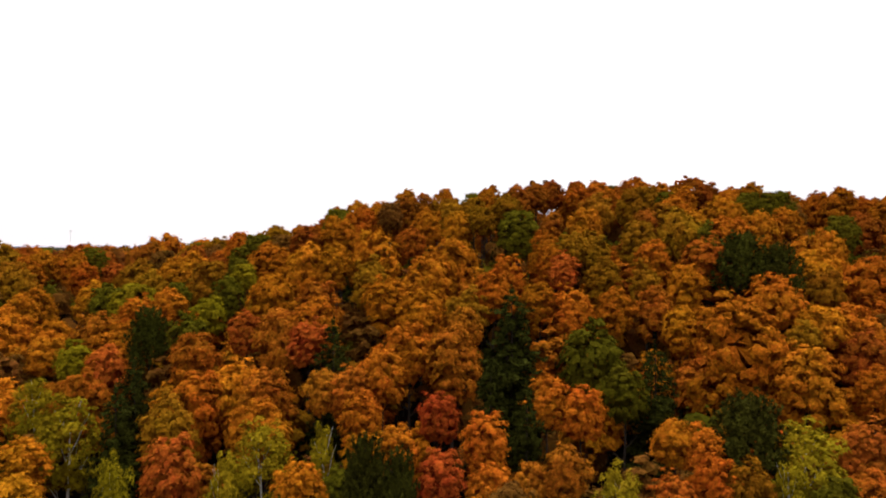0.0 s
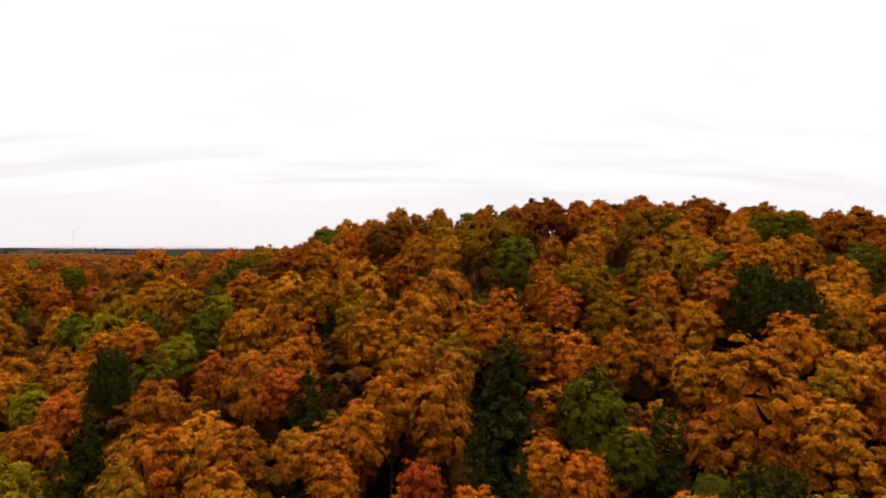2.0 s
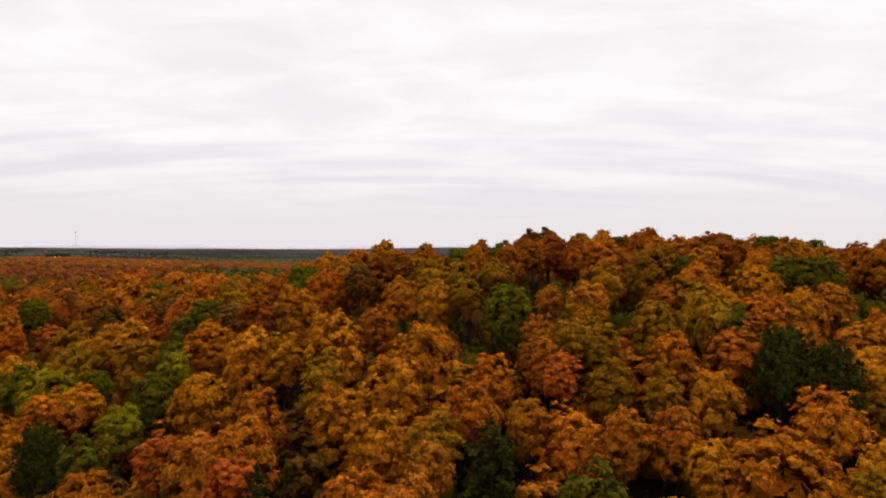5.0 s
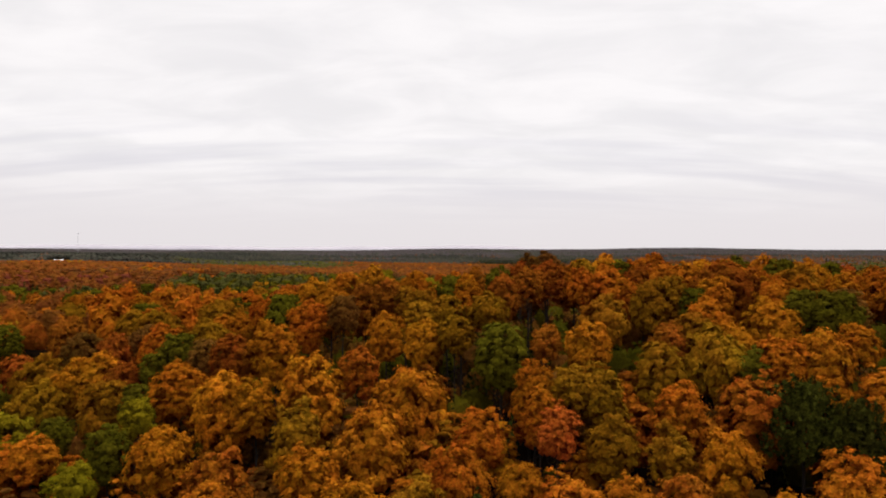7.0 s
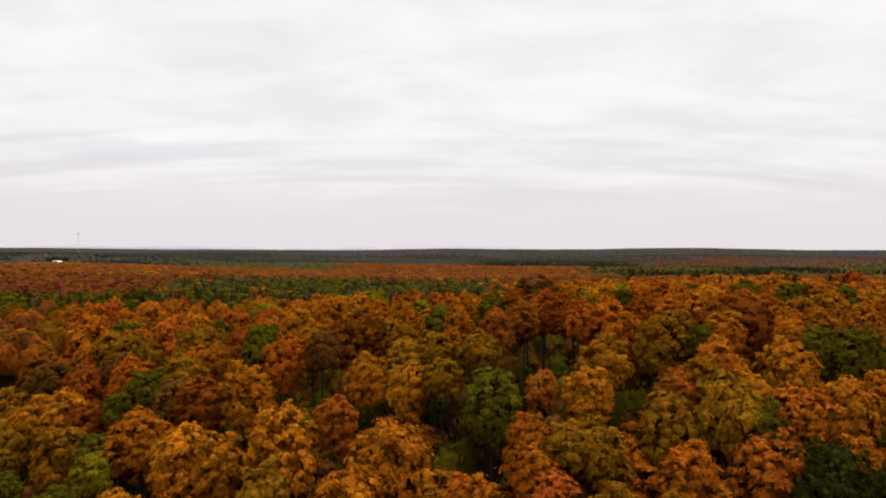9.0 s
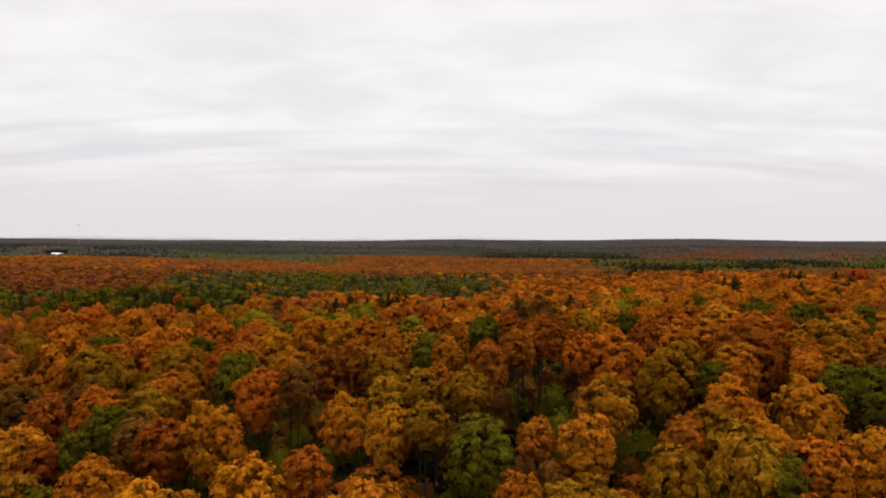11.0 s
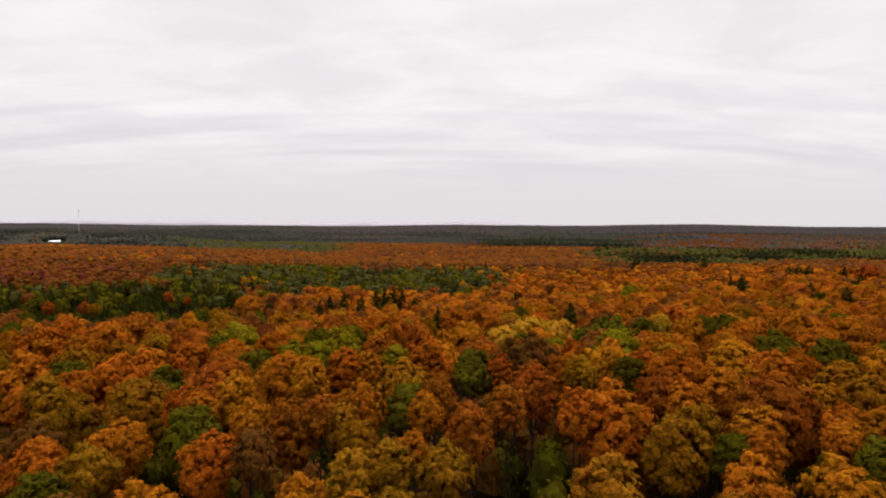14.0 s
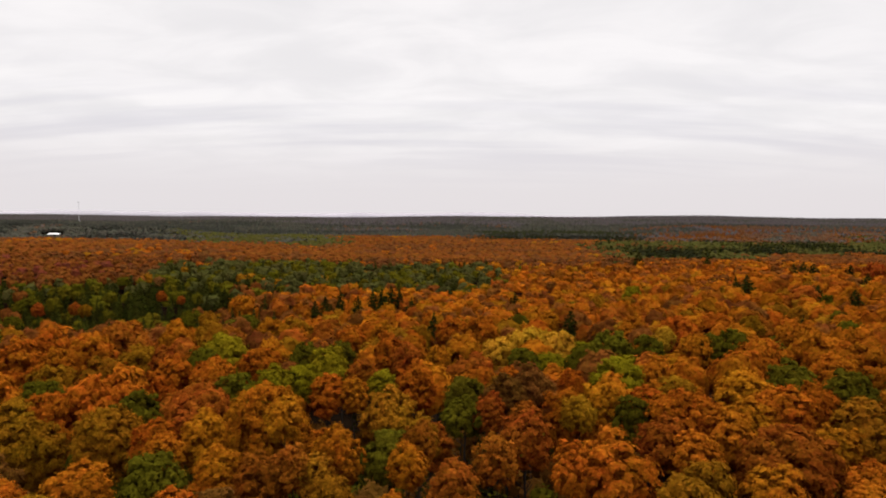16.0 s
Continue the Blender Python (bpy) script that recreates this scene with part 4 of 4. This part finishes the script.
for shapes in KINDS.values():
    for shape in shapes:
        for c in list(shape.children):
            bpy.data.objects.remove(c)
        bpy.data.objects.remove(shape)


# ---- woods beyond the ridge ----
def woods(name, label, places, broad, conifer, seed, size=(3.6, 5.2), rise=(-1.0, 2.0), vary=0.28, clear=0.8, only=None):
    """Many trees as one mesh; each takes one of the shapes, its own turn, size and colour."""
    g = np.random.default_rng(seed)
    near = np.array(placed)
    if places[:, 1].min() < 340:
        away = np.hypot(places[:, :1] - near[:, 0], places[:, 1:] - near[:, 1])
        keep = (away > clear * (near[:, 2] + 5.0)).all(1)
        if only is None:
            # the tall single trees stand free of the wood on their sunny side
            ahead = near[:, 1] - places[:, 1:]
            keep &= ~((ahead > 0) & (ahead < 15) & (np.abs(places[:, :1] - near[:, 0]) < 0.6 * (near[:, 2] + 5.0))).any(1)
        places = places[keep]
    all_v, all_t = [], []
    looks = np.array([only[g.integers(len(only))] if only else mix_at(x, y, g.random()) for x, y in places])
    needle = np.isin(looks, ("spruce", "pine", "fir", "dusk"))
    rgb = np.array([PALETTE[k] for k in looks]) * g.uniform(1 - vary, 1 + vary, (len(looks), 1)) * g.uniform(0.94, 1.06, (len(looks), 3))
    for shapes, mask in ((broad, ~needle), (conifer, needle)):
        which = g.integers(0, len(shapes), len(places))
        for k, shape in enumerate(shapes):
            sel = np.where(mask & (which == k))[0]
            if not len(sel):
                continue
            p, n = places[sel], len(sel)
            s = g.uniform(*size, n) / 4.5
            w = g.uniform(0, 6.283, n)
            tall = s ** 0.5 * g.uniform(0.92, 1.08, n)
            c, q = np.cos(w), np.sin(w)
            vx, vy, vz = shape[None, :, 0], shape[None, :, 1], shape[None, :, 2]
            X = (vx * c[:, None] - vy * q[:, None]) * s[:, None] + p[:, :1]
            Y = (vx * q[:, None] + vy * c[:, None]) * s[:, None] + p[:, 1:]
            Z = (vz - TREE) * tall[:, None] + canopy(p[:, 0], p[:, 1])[:, None] + g.uniform(*rise, (n, 1))
            all_v.append(np.stack([X, Y, Z], -1).reshape(-1, 3))
            t = np.ones((n, shape.shape[0], 4), dtype=np.float32)
            t[:, :, :3] = rgb[sel][:, None, :]
            all_t.append(t.reshape(-1, 4))
    v = np.concatenate(all_v)
    ob = new(name, mesh_from(name, v, sprays_of(v), [WOODS], tint=np.concatenate(all_t)))
    return tagged(ob, label, "woodland", kind="stuff")


def cones(seed, n, count, leaf):
    """Spruces seen from afar: sprays that narrow to a point."""
    made = []
    for i in range(n):
        r = np.random.default_rng(seed + i)
        u = (np.arange(count) + 0.5) / count
        w = np.arange(count) * 2.4 + r.uniform(0, 6)
        rad = 3.0 * (1 - u) ** 0.85
        p = np.column_stack([np.cos(w) * rad * 0.6, np.sin(w) * rad * 0.6, 7 + 12.5 * u])
        nr = np.column_stack([np.cos(w), np.sin(w), np.full(count, 0.6)])
        made.append(cards(p, nr, leaf * (1.25 - u), 1.0, r))
    return made


def domes(seed, n, count, leaf, bulk=8, rough=0.2, rings=4, sides=8):
    """Broad crowns seen from afar: a closed lumpy top of several heads, with sprays of leaves standing off it."""
    made = []
    for i in range(n):
        r = np.random.default_rng(seed + i)
        size, state = np.array((4.4, 4.4, 6.4)), int(r.integers(1 << 30))

        def top(d, away):
            return d * size * (heads(np.random.default_rng(state), d, bulk, 0.36) * away)[:, None] + (0, 0, TREE - 6.5)

        shell = lumpy_shell(state, size, bulk, 0.36, 0.94, rings, sides) + (0, 0, TREE - 6.5)
        if count == 0:
            made.append(shell)
            continue
        k = (np.arange(count) + 0.5) / count
        zc, w = 1 - 1.2 * k, np.arange(count) * 2.39996 + r.uniform(0, 6)
        ring = np.sqrt(np.maximum(1 - zc ** 2, 0))
        d = unit(np.column_stack([ring * np.cos(w), ring * np.sin(w), zc]) + r.normal(0, 0.05, (count, 3)))
        # the slope of each head turns its sprays outwards from the head's own middle
        slope = np.zeros((count, 3))
        for axis in np.eye(3) * 0.12:
            slope += axis * ((heads(np.random.default_rng(state), unit(d + axis), bulk, 0.36) - heads(np.random.default_rng(state), unit(d - axis), bulk, 0.36)) / 0.0288)[:, None]
        p = top(d, r.uniform(0.95, 1.04, count))
        made.append(np.concatenate([shell, cards(p, d * (1.25, 1.25, 1.0) - slope * 0.7 + r.normal(0, rough, (count, 3)), leaf, 1.1, r, 0.45)]))
    return made


SHED = (-842.0, 1400.0)


def cleared(places):
    """The far woods without the fields before the shed."""
    x, y = places[:, 0], places[:, 1]
    return places[~((np.abs(x - SHED[0] * y / SHED[1]) < 25) & (y > SHED[1] - 130) & (y < SHED[1] + 16))]


woods("understorey", "low dark undergrowth of green and brown saplings beneath the hill's trees", scatter(60, 196, 4.6, 0.72, 20.0, 27), domes(660, 6, 130, 0.34, 9, 0.35, 3, 7), cones(680, 2, 40, 0.8), 37, size=(2.6, 3.8), rise=(-12.5, -7.5), vary=0.3, clear=0.3, only=("brown", "spruce", "green"))
woods("ridge_woodland", "autumn woodland of orange, rust and gold maples behind the ridge", scatter(182, 300, 11.2, 0.74, 20, 21), domes(500, 9, 720, 0.33, 16, 0.06, 7, 14), [conifer_crown(np.random.default_rng(520 + i), 19.5, 3.2, 14, 0.3, 0.5, dense=2.2) for i in range(3)], 31, size=(4.2, 6.8), rise=(-3.2, 0.9), vary=0.3)
woods("valley_woodland", "mixed autumn woodland with stands of green trees and spruces", scatter(300, 480, 11.4, 0.74, 20, 22), domes(540, 9, 170, 0.52, 12, 0.07, 5, 10), cones(560, 4, 90, 0.75), 32, size=(4.4, 7.4), rise=(-3.8, 1.2), vary=0.3)
woods("vale_woodland", "autumn woodland round a stand of green trees and spruces", scatter(480, 800, 11.0, 0.74, 20, 25), domes(550, 7, 24, 0.7, 9, 0.12, 4, 8), cones(570, 4, 44, 1.1), 35, size=(5.4, 8.2), rise=(-2.2, 3.0), vary=0.24)
woods("lowland_woodland", "distant rust and orange woodland, haze-muted in colour, across the lowland", cleared(scatter(800, 1760, 11.4, 0.74, 15, 23)), domes(580, 6, 0, 1.9, 5, 0.2, 2, 6), cones(600, 3, 10, 2.0), 33, size=(6.4, 9.4), rise=(-1.2, 1.8), vary=0.16)
woods("far_woodland", "far woods coloured haze-grey with strips of dark spruce below the hills", scatter(1760, 4850, 22.0, 0.74, 40, 24), domes(620, 4, 0, 3.6, 4, 0.1, 1, 6), domes(640, 3, 0, 3.6, 4, 0.1, 1, 6), 34, size=(11.0, 15.0), rise=(-0.9, 2.1), vary=0.12)


# ---- far things ----
rx = np.linspace(-4300, 4300, 261)
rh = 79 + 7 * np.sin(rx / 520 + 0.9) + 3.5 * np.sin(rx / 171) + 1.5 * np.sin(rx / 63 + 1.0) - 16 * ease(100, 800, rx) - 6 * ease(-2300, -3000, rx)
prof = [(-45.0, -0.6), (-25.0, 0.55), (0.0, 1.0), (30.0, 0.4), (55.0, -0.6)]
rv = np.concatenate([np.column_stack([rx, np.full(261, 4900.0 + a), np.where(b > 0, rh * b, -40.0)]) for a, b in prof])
ri = np.arange(261 * 5).reshape(5, 261)
rf = np.stack([ri[:-1, :-1], ri[:-1, 1:], ri[1:, 1:], ri[1:, :-1]], -1).reshape(-1, 4)
tagged(new("backdrop", mesh_from("backdrop", rv, rf, [RANGE])), "range of hills along the horizon, haze painted in pale lavender-grey", "hills", kind="structure")


def box(x0, x1, y0, y1, z0, z1):
    v = np.array([(x, y, z) for z in (z0, z1) for y in (y0, y1) for x in (x0, x1)], dtype=float)
    f = np.array([(0, 2, 3, 1), (4, 5, 7, 6), (0, 1, 5, 4), (2, 6, 7, 3), (0, 4, 6, 2), (1, 3, 7, 5)])
    return v, f


def radio_mast(x, y, top):
    z = float(ground(np.float64(x), np.float64(y)))
    base = tagged(new("radio_mast"), "tall thin grey steel lattice mast above the woods", "mast")
    base.matrix_world = pose(x, y, z)
    h, legs = top - z, []
    for k in range(3):
        w = 2 * math.pi * k / 3
        o = np.array([math.cos(w), math.sin(w), 0]) * 1.1
        v, f = tube([o, o * 0.9 + (0, 0, h * 0.5), o * 0.8 + (0, 0, h)], [0.15, 0.14, 0.13], 5)
        part("leg", mesh_from("leg", v, f, [METAL]), base)
        legs.append(o)
    pieces = []
    for i in range(int(h / 3)):
        a, b = legs[i % 3], legs[(i + 1) % 3]
        pieces.append(tube([a * 0.9 + (0, 0, i * 3), b * 0.9 + (0, 0, i * 3 + 3)], [0.09, 0.09], 4))
    v, f = joined(pieces)
    part("lattice", mesh_from("lattice", v, f, [METAL]), base)
    v, f = joined([box(-2.6, 2.6, -1.2, 1.2, h - 3.5, h - 0.5), tube([(0, 0, h - 1), (0, 0, h + 4)], [0.2, 0.1], 5)])
    part("antenna", mesh_from("antenna", v, f, [METAL]), base)
    return base


def farm_shed(x, y, z, length, depth, turn):
    base = tagged(new("farm_shed"), "long low shed with a white sheet-metal roof among trees", "shed")
    base.matrix_world = pose(x, y, z, 0, 0, turn)
    v, f = box(-length / 2, length / 2, -depth / 2, depth / 2, 0, 3.6)
    part("wall", mesh_from("wall", v, f, [WALL]), base)
    l, d = length / 2 + 0.8, depth / 2 + 0.8
    v = np.array([(-l, -d, 3.5), (l, -d, 3.5), (l, 0, 6.1), (-l, 0, 6.1), (-l, d, 3.5), (l, d, 3.5), (-l, -d, 3.8), (l, -d, 3.8), (l, 0, 6.4), (-l, 0, 6.4), (-l, d, 3.8), (l, d, 3.8)], dtype=float)
    f = np.array([(6, 7, 8, 9), (9, 8, 11, 10), (0, 3, 2, 1), (3, 4, 5, 2), (0, 1, 7, 6), (4, 10, 11, 5), (0, 6, 9, 3), (3, 9, 10, 4), (1, 2, 8, 7), (2, 5, 11, 8)])
    part("roof", mesh_from("roof", v, f, [ROOF]), base)
    for k in range(4):
        cx = -length / 2 + length * (k + 0.5) / 4
        v, f = box(cx - 1.8, cx + 1.8, -depth / 2 - 0.06, -depth / 2 - 0.004, 0.1, 3.0)
        part("door", mesh_from("door", v, f, [DARK]), base)
    return base


radio_mast(-1452.0, 2500.0, 111.0)
farm_shed(SHED[0], SHED[1], float(ground(*map(np.float64, SHED))), 24.0, 10.0, -4)
